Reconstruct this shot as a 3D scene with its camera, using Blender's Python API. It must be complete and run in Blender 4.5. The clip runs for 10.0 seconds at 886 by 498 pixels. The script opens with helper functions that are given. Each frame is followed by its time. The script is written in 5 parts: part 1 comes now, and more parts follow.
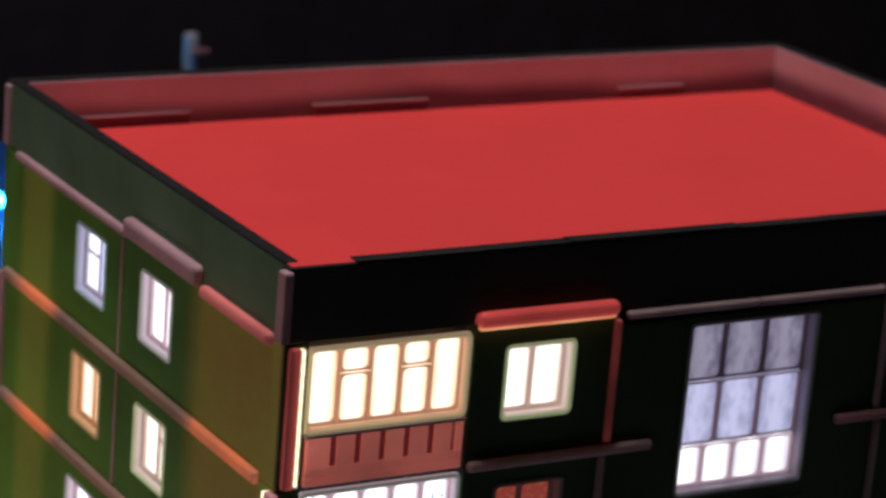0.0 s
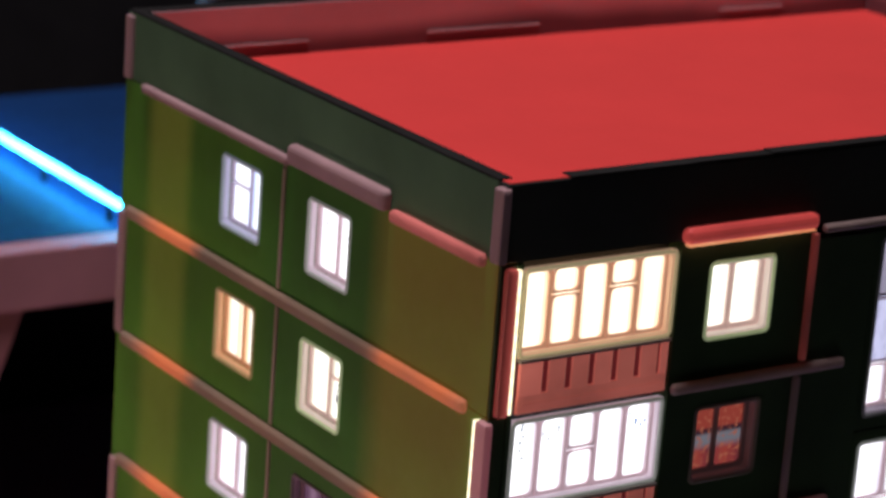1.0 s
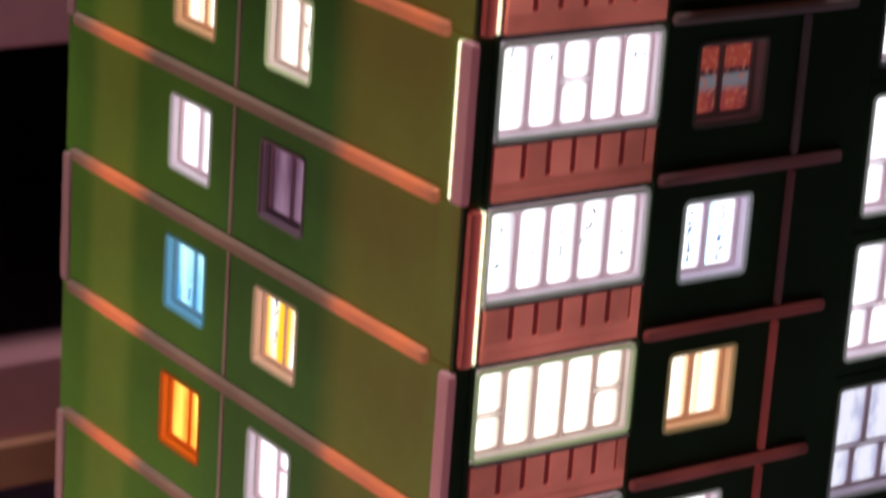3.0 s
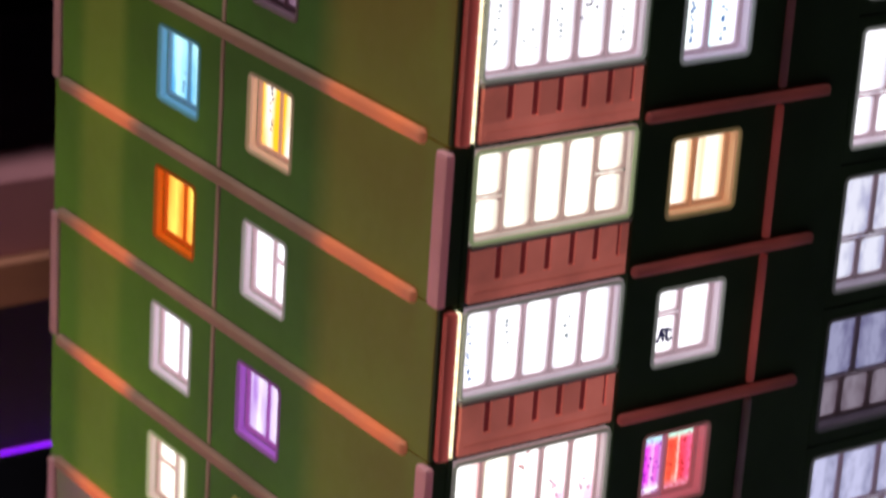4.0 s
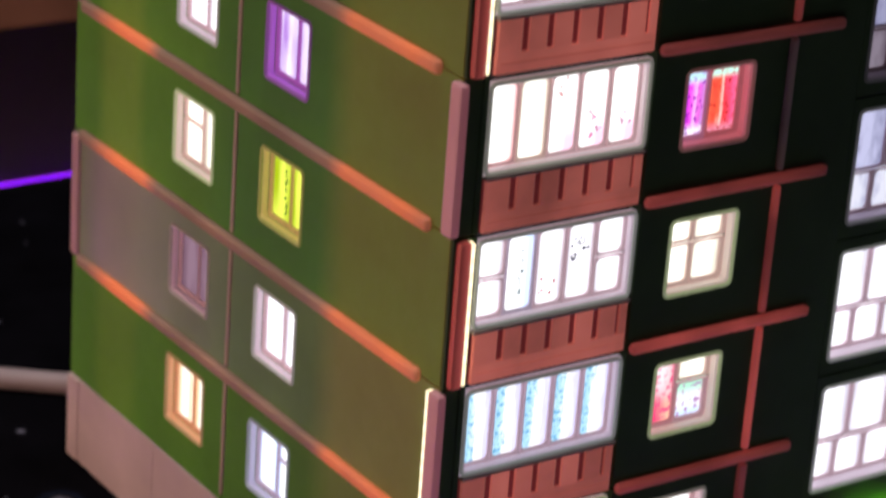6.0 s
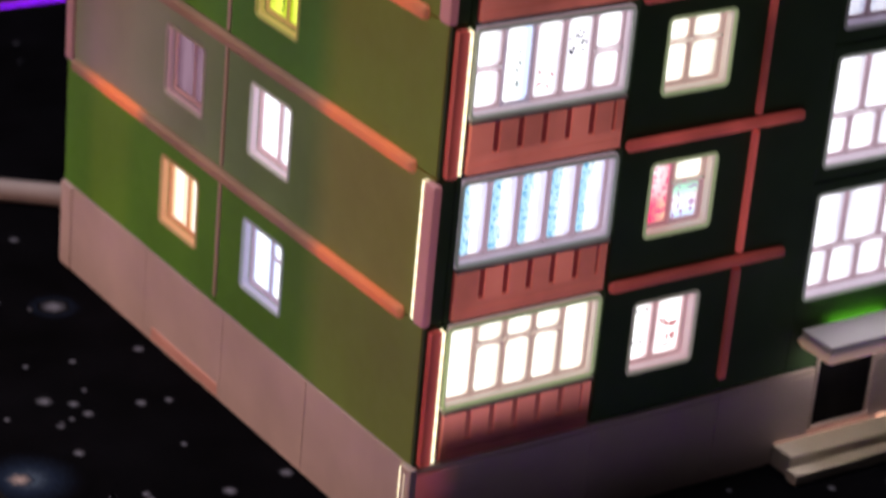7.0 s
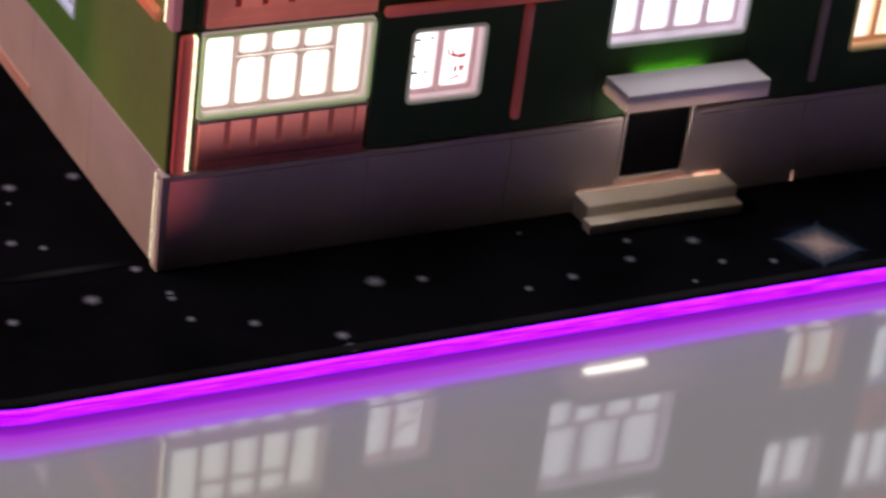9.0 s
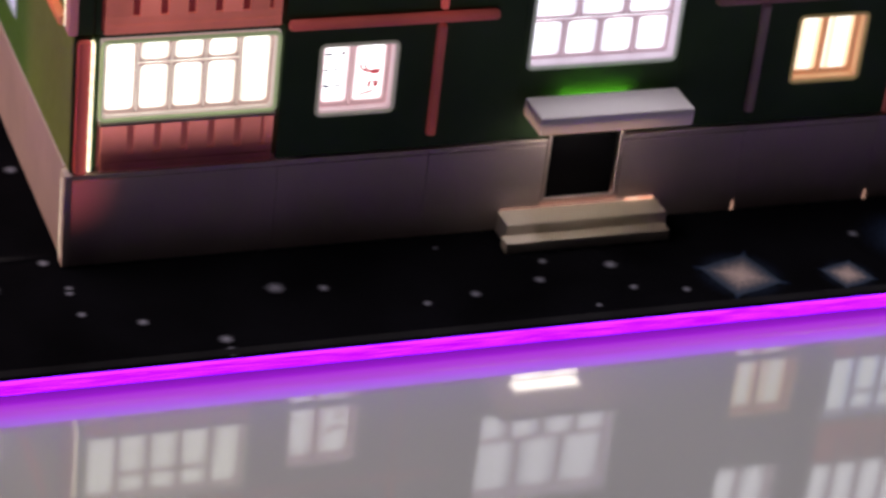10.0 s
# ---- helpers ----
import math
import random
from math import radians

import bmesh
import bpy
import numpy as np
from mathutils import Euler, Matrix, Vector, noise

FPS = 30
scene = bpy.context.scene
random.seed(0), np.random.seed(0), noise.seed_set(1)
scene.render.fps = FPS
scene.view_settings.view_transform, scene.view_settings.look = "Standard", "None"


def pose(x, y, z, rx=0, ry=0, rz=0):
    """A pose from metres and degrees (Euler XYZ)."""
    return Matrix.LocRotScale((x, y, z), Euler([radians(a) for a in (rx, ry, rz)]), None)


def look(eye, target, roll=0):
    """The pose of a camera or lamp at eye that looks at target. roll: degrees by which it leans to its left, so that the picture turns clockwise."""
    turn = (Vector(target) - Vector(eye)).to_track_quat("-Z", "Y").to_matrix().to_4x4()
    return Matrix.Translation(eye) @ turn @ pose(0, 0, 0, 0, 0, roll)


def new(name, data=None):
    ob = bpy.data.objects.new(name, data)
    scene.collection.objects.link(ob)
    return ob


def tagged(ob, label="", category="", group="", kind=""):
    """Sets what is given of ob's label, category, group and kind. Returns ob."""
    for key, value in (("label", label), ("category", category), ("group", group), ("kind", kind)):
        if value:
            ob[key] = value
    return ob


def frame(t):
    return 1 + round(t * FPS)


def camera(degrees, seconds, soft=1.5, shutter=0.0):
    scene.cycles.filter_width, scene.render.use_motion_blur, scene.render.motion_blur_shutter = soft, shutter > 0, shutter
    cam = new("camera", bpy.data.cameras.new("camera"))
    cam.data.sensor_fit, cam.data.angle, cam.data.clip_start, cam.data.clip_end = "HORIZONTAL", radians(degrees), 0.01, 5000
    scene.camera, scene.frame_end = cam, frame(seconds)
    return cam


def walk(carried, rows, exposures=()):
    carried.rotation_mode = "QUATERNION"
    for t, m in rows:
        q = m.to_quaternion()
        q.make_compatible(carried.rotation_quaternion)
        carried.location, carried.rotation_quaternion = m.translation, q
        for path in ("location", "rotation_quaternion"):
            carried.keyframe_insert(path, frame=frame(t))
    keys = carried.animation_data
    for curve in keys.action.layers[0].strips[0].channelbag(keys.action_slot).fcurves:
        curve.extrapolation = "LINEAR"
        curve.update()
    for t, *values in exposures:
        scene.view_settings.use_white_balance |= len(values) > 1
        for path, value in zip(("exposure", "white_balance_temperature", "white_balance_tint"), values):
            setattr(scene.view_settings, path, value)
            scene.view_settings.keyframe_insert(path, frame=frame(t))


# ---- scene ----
cam = camera(18.260, 10.0, soft=2.7, shutter=0.5)
cam.data.dof.use_dof, cam.data.dof.focus_distance, cam.data.dof.aperture_fstop = True, 0.455, 32.0
PATH = [
    (0.00, pose(-0.20330, -0.38882, 0.40876, 73.117, -4.673, -29.451)),
    (0.50, pose(-0.23033, -0.36015, 0.40172, 72.812, -4.555, -32.438)),
    (1.00, pose(-0.25112, -0.34204, 0.38879, 72.967, -4.142, -33.707)),
    (1.30, pose(-0.25007, -0.33378, 0.37807, 73.089, -4.412, -34.140)),
    (1.50, pose(-0.24812, -0.33160, 0.37188, 73.054, -4.501, -34.489)),
    (2.00, pose(-0.24105, -0.33227, 0.36092, 72.675, -4.206, -34.723)),
    (2.50, pose(-0.23825, -0.32819, 0.34222, 72.666, -4.075, -34.653)),
    (3.00, pose(-0.23682, -0.32381, 0.32895, 71.786, -3.800, -34.526)),
    (3.20, pose(-0.23761, -0.32226, 0.32005, 71.721, -3.930, -34.616)),
    (4.30, pose(-0.23117, -0.32233, 0.30582, 68.658, -3.492, -34.439)),
    (4.50, pose(-0.23056, -0.32409, 0.29611, 69.018, -3.603, -34.246)),
    (5.00, pose(-0.23017, -0.32297, 0.28461, 68.284, -3.632, -34.101)),
    (5.20, pose(-0.22884, -0.32453, 0.28093, 67.978, -3.477, -33.737)),
    (6.30, pose(-0.23709, -0.32562, 0.26051, 66.604, -4.288, -33.780)),
    (6.50, pose(-0.23965, -0.32598, 0.25914, 66.051, -4.447, -33.986)),
    (7.00, pose(-0.23650, -0.33058, 0.24792, 65.059, -4.829, -33.571)),
    (7.50, pose(-0.23269, -0.33756, 0.23607, 64.164, -5.513, -32.997)),
    (7.80, pose(-0.22859, -0.34260, 0.22651, 64.000, -5.942, -32.546)),
    (8.00, pose(-0.22360, -0.34667, 0.22357, 63.674, -6.259, -32.148)),
    (8.50, pose(-0.20006, -0.35934, 0.23057, 61.880, -6.503, -30.190)),
    (9.00, pose(-0.16590, -0.37441, 0.23923, 60.544, -6.713, -26.813)),
    (9.30, pose(-0.14536, -0.38862, 0.24358, 60.295, -6.133, -24.357)),
    (9.50, pose(-0.13191, -0.39885, 0.24974, 59.962, -5.940, -22.526)),
    (10.00, pose(-0.09959, -0.40852, 0.25527, 59.523, -5.940, -19.237)),
]
walk(cam, PATH, ((0.0, 0.0), (1.0, 0.12), (2.5, 0.18), (4.5, 0.03), (6.5, 0.1), (8.0, 0.1), (9.0, 0.20), (10.0, 0.30)))

U = 0.0265                       # one storey of the model, in metres
rnd = random.Random(7)

# ---- world, lamps ----
world = bpy.data.worlds.new("dark_room")
scene.world = world
world.use_nodes = True
world.node_tree.nodes["Background"].inputs[0].default_value = (0.5, 0.45, 0.6, 1)
world.node_tree.nodes["Background"].inputs[1].default_value = 0.0006


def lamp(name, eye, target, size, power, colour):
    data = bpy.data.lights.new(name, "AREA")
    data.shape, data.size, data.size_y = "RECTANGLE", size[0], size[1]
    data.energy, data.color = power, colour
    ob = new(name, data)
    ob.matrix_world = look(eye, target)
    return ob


# the room light overhead, and an unseen reddish light added beside the end wall
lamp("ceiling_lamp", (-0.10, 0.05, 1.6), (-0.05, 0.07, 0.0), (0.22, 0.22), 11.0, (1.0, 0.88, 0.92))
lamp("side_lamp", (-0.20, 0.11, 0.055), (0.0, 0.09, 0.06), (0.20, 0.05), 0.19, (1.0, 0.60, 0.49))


# ---- materials ----
def nodes_of(name):
    m = bpy.data.materials.new(name)
    m.use_nodes = True
    nt = m.node_tree
    return m, nt, nt.nodes["Principled BSDF"]


def plastic(name, colour, rough=0.5, vary=0.18, grain=400.0, bump=0.15, layers=True, spec=0.4, painted_glow=0.0):
    """Printed plastic: blotches, fine grain and faint print layers."""
    m, nt, b = nodes_of(name)
    n, l = nt.nodes, nt.links
    co = n.new("ShaderNodeTexCoord")
    big = n.new("ShaderNodeTexNoise")
    big.inputs["Scale"].default_value, big.inputs["Detail"].default_value = 45.0, 5.0
    fine = n.new("ShaderNodeTexNoise")
    fine.inputs["Scale"].default_value, fine.inputs["Detail"].default_value = grain, 3.0
    l.new(co.outputs["Object"], big.inputs["Vector"])
    l.new(co.outputs["Object"], fine.inputs["Vector"])
    ramp = n.new("ShaderNodeMapRange")
    ramp.inputs[1].default_value, ramp.inputs[2].default_value = 0.3, 0.7
    ramp.inputs[3].default_value, ramp.inputs[4].default_value = 1 - vary, 1 + vary
    l.new(big.outputs["Fac"], ramp.inputs[0])
    mul = n.new("ShaderNodeMixRGB")
    mul.blend_type, mul.inputs[0].default_value = "MULTIPLY", 1.0
    mul.inputs[1].default_value = (*colour, 1)
    l.new(ramp.outputs[0], mul.inputs[2])
    l.new(mul.outputs[0], b.inputs["Base Color"])
    if painted_glow:
        # own emission stands in for the model's lamps shining through thin plastic
        l.new(mul.outputs[0], b.inputs["Emission Color"])
        b.inputs["Emission Strength"].default_value = painted_glow
    rr = n.new("ShaderNodeMapRange")
    rr.inputs[3].default_value, rr.inputs[4].default_value = rough - 0.1, rough + 0.12
    l.new(fine.outputs["Fac"], rr.inputs[0])
    l.new(rr.outputs[0], b.inputs["Roughness"])
    b.inputs["Specular IOR Level"].default_value = spec
    bp = n.new("ShaderNodeBump")
    bp.inputs["Strength"].default_value, bp.inputs["Distance"].default_value = bump, 0.0004
    if layers:
        wave = n.new("ShaderNodeTexWave")
        wave.bands_direction = "Z"
        wave.inputs["Scale"].default_value, wave.inputs["Distortion"].default_value = 900.0, 1.0
        l.new(co.outputs["Object"], wave.inputs["Vector"])
        add = n.new("ShaderNodeMath")
        l.new(wave.outputs["Fac"], add.inputs[0])
        l.new(fine.outputs["Fac"], add.inputs[1])
        l.new(add.outputs[0], bp.inputs["Height"])
    else:
        l.new(fine.outputs["Fac"], bp.inputs["Height"])
    l.new(bp.outputs[0], b.inputs["Normal"])
    return m


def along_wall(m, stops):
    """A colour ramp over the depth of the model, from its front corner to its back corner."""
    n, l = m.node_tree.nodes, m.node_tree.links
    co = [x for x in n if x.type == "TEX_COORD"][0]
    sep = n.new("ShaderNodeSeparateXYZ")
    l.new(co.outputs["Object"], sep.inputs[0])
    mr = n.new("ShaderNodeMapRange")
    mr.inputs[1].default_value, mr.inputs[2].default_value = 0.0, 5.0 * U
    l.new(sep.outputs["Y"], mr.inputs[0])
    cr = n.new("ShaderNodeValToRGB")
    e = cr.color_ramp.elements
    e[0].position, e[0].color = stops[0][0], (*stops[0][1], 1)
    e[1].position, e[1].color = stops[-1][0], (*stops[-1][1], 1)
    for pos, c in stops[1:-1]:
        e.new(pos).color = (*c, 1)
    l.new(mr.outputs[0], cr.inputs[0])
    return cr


def wall_paint(name, tones, glow_front=(0.054, 0.019, 0.004), glow_back=(0.036, 0.021, 0.004)):
    """End wall: green plastic; inner glow is painted on as two soft upright bands."""
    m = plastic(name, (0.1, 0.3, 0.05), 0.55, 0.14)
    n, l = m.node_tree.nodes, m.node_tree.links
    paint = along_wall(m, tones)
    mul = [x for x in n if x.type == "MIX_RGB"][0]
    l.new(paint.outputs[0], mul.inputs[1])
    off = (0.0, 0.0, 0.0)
    lit = along_wall(m, ((0.02, glow_front), (0.235, glow_front), (0.30, off), (0.765, off), (0.80, glow_back), (0.885, glow_back), (0.92, off)))
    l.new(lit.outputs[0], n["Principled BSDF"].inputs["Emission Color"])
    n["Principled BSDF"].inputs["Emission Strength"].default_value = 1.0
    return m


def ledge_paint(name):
    """End wall ledge: tan plastic; orange glow is put into colour and emission."""
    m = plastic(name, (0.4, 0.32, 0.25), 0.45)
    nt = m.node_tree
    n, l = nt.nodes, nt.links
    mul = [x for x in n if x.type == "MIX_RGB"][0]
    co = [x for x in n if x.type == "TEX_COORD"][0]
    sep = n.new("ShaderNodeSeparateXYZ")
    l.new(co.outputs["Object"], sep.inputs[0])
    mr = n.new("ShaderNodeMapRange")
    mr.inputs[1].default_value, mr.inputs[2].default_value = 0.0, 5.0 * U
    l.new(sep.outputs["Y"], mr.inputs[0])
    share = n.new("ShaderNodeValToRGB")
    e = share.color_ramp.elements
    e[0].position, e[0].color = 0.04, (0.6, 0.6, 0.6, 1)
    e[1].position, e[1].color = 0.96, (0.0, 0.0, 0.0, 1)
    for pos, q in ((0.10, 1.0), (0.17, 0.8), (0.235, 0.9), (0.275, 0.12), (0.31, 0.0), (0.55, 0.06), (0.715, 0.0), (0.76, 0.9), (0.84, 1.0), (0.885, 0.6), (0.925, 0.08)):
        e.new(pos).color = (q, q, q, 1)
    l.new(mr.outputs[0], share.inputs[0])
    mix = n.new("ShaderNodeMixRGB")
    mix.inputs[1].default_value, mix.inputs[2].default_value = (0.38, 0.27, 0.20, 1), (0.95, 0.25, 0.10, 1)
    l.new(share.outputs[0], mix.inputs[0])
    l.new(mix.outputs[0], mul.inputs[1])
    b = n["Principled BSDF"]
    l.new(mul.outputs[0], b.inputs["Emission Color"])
    ledge_glow = n.new("ShaderNodeMath")
    ledge_glow.operation, ledge_glow.inputs[1].default_value = "MULTIPLY", 0.26
    l.new(share.outputs[0], ledge_glow.inputs[0])
    l.new(ledge_glow.outputs[0], b.inputs["Emission Strength"])
    return m


TINT = {}


def glow(name, c1, c2, strength, bands=300.0, spread=0.5, axis="X"):
    """A lit pane with a curtain or print behind it."""
    m = bpy.data.materials.new(name)
    m.use_nodes = True
    nt = m.node_tree
    nt.nodes.clear()
    n, l = nt.nodes, nt.links
    co = n.new("ShaderNodeTexCoord")
    wave = n.new("ShaderNodeTexWave")
    wave.bands_direction = axis
    wave.inputs["Scale"].default_value, wave.inputs["Distortion"].default_value = bands, 1.6
    wave.inputs["Detail"].default_value = 3.0
    noise_t = n.new("ShaderNodeTexNoise")
    noise_t.inputs["Scale"].default_value, noise_t.inputs["Detail"].default_value = 220.0, 4.0
    sep = n.new("ShaderNodeSeparateXYZ")
    along = n.new("ShaderNodeMath")
    com = n.new("ShaderNodeCombineXYZ")
    l.new(co.outputs["Object"], sep.inputs[0])
    l.new(sep.outputs["X"], along.inputs[0])
    l.new(sep.outputs["Y"], along.inputs[1])
    l.new(along.outputs[0], com.inputs["X"])
    l.new(sep.outputs["Z"], com.inputs["Z"])
    l.new(com.outputs[0], wave.inputs["Vector"])
    l.new(com.outputs[0], noise_t.inputs["Vector"])
    mix = n.new("ShaderNodeMath")
    mix.operation = "MULTIPLY"
    l.new(wave.outputs["Fac"], mix.inputs[0])
    l.new(noise_t.outputs["Fac"], mix.inputs[1])
    cr = n.new("ShaderNodeValToRGB")
    cr.color_ramp.elements[0].position, cr.color_ramp.elements[0].color = 0.08, (*c1, 1)
    cr.color_ramp.elements[1].position, cr.color_ramp.elements[1].color = 0.08 + spread, (*c2, 1)
    l.new(mix.outputs[0], cr.inputs[0])
    em = n.new("ShaderNodeEmission")
    em.inputs["Strength"].default_value = strength
    l.new(cr.outputs[0], em.inputs[0])
    out = n.new("ShaderNodeOutputMaterial")
    l.new(em.outputs[0], out.inputs[0])
    TINT[name] = ([0.5 * (a + b) for a, b in zip(c1, c2)], strength)
    return m


def curtain(name, edge, middle, strength, width=0.5, fold=0.22, grain=150.0, drop=0.22):
    """A lit pane: brightest in the middle, with uneven curtains at both sides."""
    m = glow(name, edge, middle, strength)
    nt = m.node_tree
    n, l = nt.nodes, nt.links
    co = [x for x in n if x.type == "TEX_COORD"][0]
    cr = [x for x in n if x.type == "VALTORGB"][0]
    com = [x for x in n if x.type == "COMBXYZ"][0]
    sep = n.new("ShaderNodeSeparateXYZ")
    l.new(co.outputs["Generated"], sep.inputs[0])
    across = n.new("ShaderNodeMath")
    l.new(sep.outputs["X"], across.inputs[0])
    l.new(sep.outputs["Y"], across.inputs[1])
    squash = n.new("ShaderNodeMapping")
    squash.inputs["Scale"].default_value = (1.0, 1.0, drop)
    l.new(com.outputs[0], squash.inputs[0])
    folds = n.new("ShaderNodeTexNoise")
    folds.inputs["Scale"].default_value, folds.inputs["Detail"].default_value = grain, 4.0
    l.new(squash.outputs[0], folds.inputs["Vector"])
    away = n.new("ShaderNodeMath")
    away.operation, away.inputs[1].default_value = "SUBTRACT", 0.5
    l.new(across.outputs[0], away.inputs[0])
    half = n.new("ShaderNodeMath")
    half.operation = "ABSOLUTE"
    l.new(away.outputs[0], half.inputs[0])
    shift = n.new("ShaderNodeMath")
    shift.operation, shift.inputs[1].default_value, shift.inputs[2].default_value = "MULTIPLY_ADD", fold * 2, -fold
    l.new(folds.outputs["Fac"], shift.inputs[0])
    both = n.new("ShaderNodeMath")
    l.new(half.outputs[0], both.inputs[0])
    l.new(shift.outputs[0], both.inputs[1])
    mr = n.new("ShaderNodeMapRange")
    mr.inputs[1].default_value, mr.inputs[2].default_value = 0.5, 0.5 - width
    l.new(both.outputs[0], mr.inputs[0])
    cr.color_ramp.elements[0].position, cr.color_ramp.elements[1].position = 0.0, 1.0
    l.new(mr.outputs[0], cr.inputs[0])
    TINT[name] = ([0.5 * (a + b) for a, b in zip(edge, middle)], strength)
    return m


def sided(name, across, strength, wobble=0.12, grain=700.0, squash=0.12, tints=(), fleck=None):
    """A lit pane whose colours run from its one side to the other: curtains, and prints in its lower corner or strewn over it."""
    m = glow(name, across[0][1], across[-1][1], strength)
    n, l = m.node_tree.nodes, m.node_tree.links
    co = [x for x in n if x.type == "TEX_COORD"][0]
    com = [x for x in n if x.type == "COMBXYZ"][0]
    em = [x for x in n if x.type == "EMISSION"][0]
    sep = n.new("ShaderNodeSeparateXYZ")
    l.new(co.outputs["Generated"], sep.inputs[0])
    side = n.new("ShaderNodeMath")
    l.new(sep.outputs["X"], side.inputs[0])
    l.new(sep.outputs["Y"], side.inputs[1])
    flat = n.new("ShaderNodeMapping")
    flat.inputs["Scale"].default_value = (1.0, 1.0, squash)
    l.new(com.outputs[0], flat.inputs[0])
    folds = n.new("ShaderNodeTexNoise")
    folds.inputs["Scale"].default_value, folds.inputs["Detail"].default_value = grain, 4.0
    l.new(flat.outputs[0], folds.inputs["Vector"])
    sway = n.new("ShaderNodeMath")
    sway.operation, sway.inputs[1].default_value, sway.inputs[2].default_value = "MULTIPLY_ADD", 2 * wobble, -wobble
    l.new(folds.outputs["Fac"], sway.inputs[0])
    where = n.new("ShaderNodeMath")
    l.new(side.outputs[0], where.inputs[0])
    l.new(sway.outputs[0], where.inputs[1])
    ramp = n.new("ShaderNodeValToRGB")
    e = ramp.color_ramp.elements
    e[0].position, e[0].color = across[0][0], (*across[0][1], 1)
    e[1].position, e[1].color = across[-1][0], (*across[-1][1], 1)
    for pos, c in across[1:-1]:
        e.new(pos).color = (*c, 1)
    l.new(where.outputs[0], ramp.inputs[0])
    colour = ramp.outputs[0]
    for tone, from_z, to_z, from_a, to_a in tints:
        up = n.new("ShaderNodeMapRange")
        up.interpolation_type, up.inputs[1].default_value, up.inputs[2].default_value = "SMOOTHSTEP", from_z, to_z
        l.new(sep.outputs["Z"], up.inputs[0])
        right = n.new("ShaderNodeMapRange")
        right.inputs[1].default_value, right.inputs[2].default_value = from_a, to_a
        l.new(where.outputs[0], right.inputs[0])
        both = n.new("ShaderNodeMath")
        both.operation = "MULTIPLY"
        l.new(up.outputs[0], both.inputs[0])
        l.new(right.outputs[0], both.inputs[1])
        mix = n.new("ShaderNodeMixRGB")
        mix.inputs[2].default_value = (*tone, 1)
        l.new(both.outputs[0], mix.inputs[0])
        l.new(colour, mix.inputs[1])
        colour = mix.outputs[0]
    if fleck:
        tone, size, start, end, reach = fleck
        dots = n.new("ShaderNodeTexNoise")
        dots.inputs["Scale"].default_value, dots.inputs["Detail"].default_value = size, 2.0
        l.new(com.outputs[0], dots.inputs["Vector"])
        cut = n.new("ShaderNodeMapRange")
        cut.inputs[1].default_value, cut.inputs[2].default_value = start, end
        l.new(dots.outputs["Fac"], cut.inputs[0])
        near = n.new("ShaderNodeMapRange")
        near.inputs[1].default_value, near.inputs[2].default_value = reach, reach - 0.12
        l.new(where.outputs[0], near.inputs[0])
        both = n.new("ShaderNodeMath")
        both.operation = "MULTIPLY"
        l.new(cut.outputs[0], both.inputs[0])
        l.new(near.outputs[0], both.inputs[1])
        mix = n.new("ShaderNodeMixRGB")
        mix.inputs[2].default_value = (*tone, 1)
        l.new(both.outputs[0], mix.inputs[0])
        l.new(colour, mix.inputs[1])
        colour = mix.outputs[0]
    l.new(colour, em.inputs[0])
    TINT[name] = ([sum(c[i] for _, c in across) / len(across) for i in range(3)], strength)
    return m


FRAMES = {}


def frames_for(light):
    """White window plastic for rim and sash; pane light put into colour and emission."""
    if light.name not in FRAMES:
        tint, strength = TINT[light.name]
        lit = min(1.0, strength / 1.5) * (0.16 if strength < 0.9 else 0.4 if strength < 0.95 else 1.0)
        pair = []
        top = max(tint)
        hue = [(q / top) ** (1.25 if strength >= 1.0 else 0.5) for q in tint]
        for kind, base, level in (("rim", (0.80, 0.70, 0.73), 0.32), ("sash", (0.63, 0.47, 0.49), 0.40), ("face", (0.46, 0.50, 0.42), 0.20)):
            # frames of dim windows get a darkened copy of the base colour
            base = tuple(q * w * (1.0 if strength >= 0.9 else 0.55) for q, w in zip(base, hue))
            if kind == "face" and light.name in ("lit_cream", "lit_warm"):
                base, level = ((0.44, 0.52, 0.28) if light.name == "lit_cream" else (0.56, 0.46, 0.26)), 0.34
            m = plastic("%s_of_%s" % (kind, light.name), base, 0.4, 0.06)
            b = m.node_tree.nodes["Principled BSDF"]
            b.inputs["Emission Color"].default_value = (*base, 1)
            b.inputs["Emission Strength"].default_value = level * lit
            pair.append(m)
        FRAMES[light.name] = pair
    return FRAMES[light.name]


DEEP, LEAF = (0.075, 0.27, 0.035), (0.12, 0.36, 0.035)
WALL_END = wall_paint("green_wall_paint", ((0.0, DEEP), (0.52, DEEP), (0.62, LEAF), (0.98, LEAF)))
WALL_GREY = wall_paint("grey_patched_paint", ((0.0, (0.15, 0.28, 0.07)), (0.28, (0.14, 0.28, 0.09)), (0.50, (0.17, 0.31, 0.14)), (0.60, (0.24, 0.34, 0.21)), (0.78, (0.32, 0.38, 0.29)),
                                               (0.90, (0.34, 0.34, 0.33)), (0.97, (0.26, 0.34, 0.20))), glow_back=(0.02, 0.01, 0.004))
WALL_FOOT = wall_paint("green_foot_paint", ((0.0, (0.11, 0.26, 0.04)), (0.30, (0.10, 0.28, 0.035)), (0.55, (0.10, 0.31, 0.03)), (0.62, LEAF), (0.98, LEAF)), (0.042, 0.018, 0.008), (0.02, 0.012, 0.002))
# front wall and front parapet: darkened copies of the green, shade in the colour
WALL_FRONT = plastic("darkened_front_green", (0.060, 0.108, 0.052), 0.6, spec=0.1)
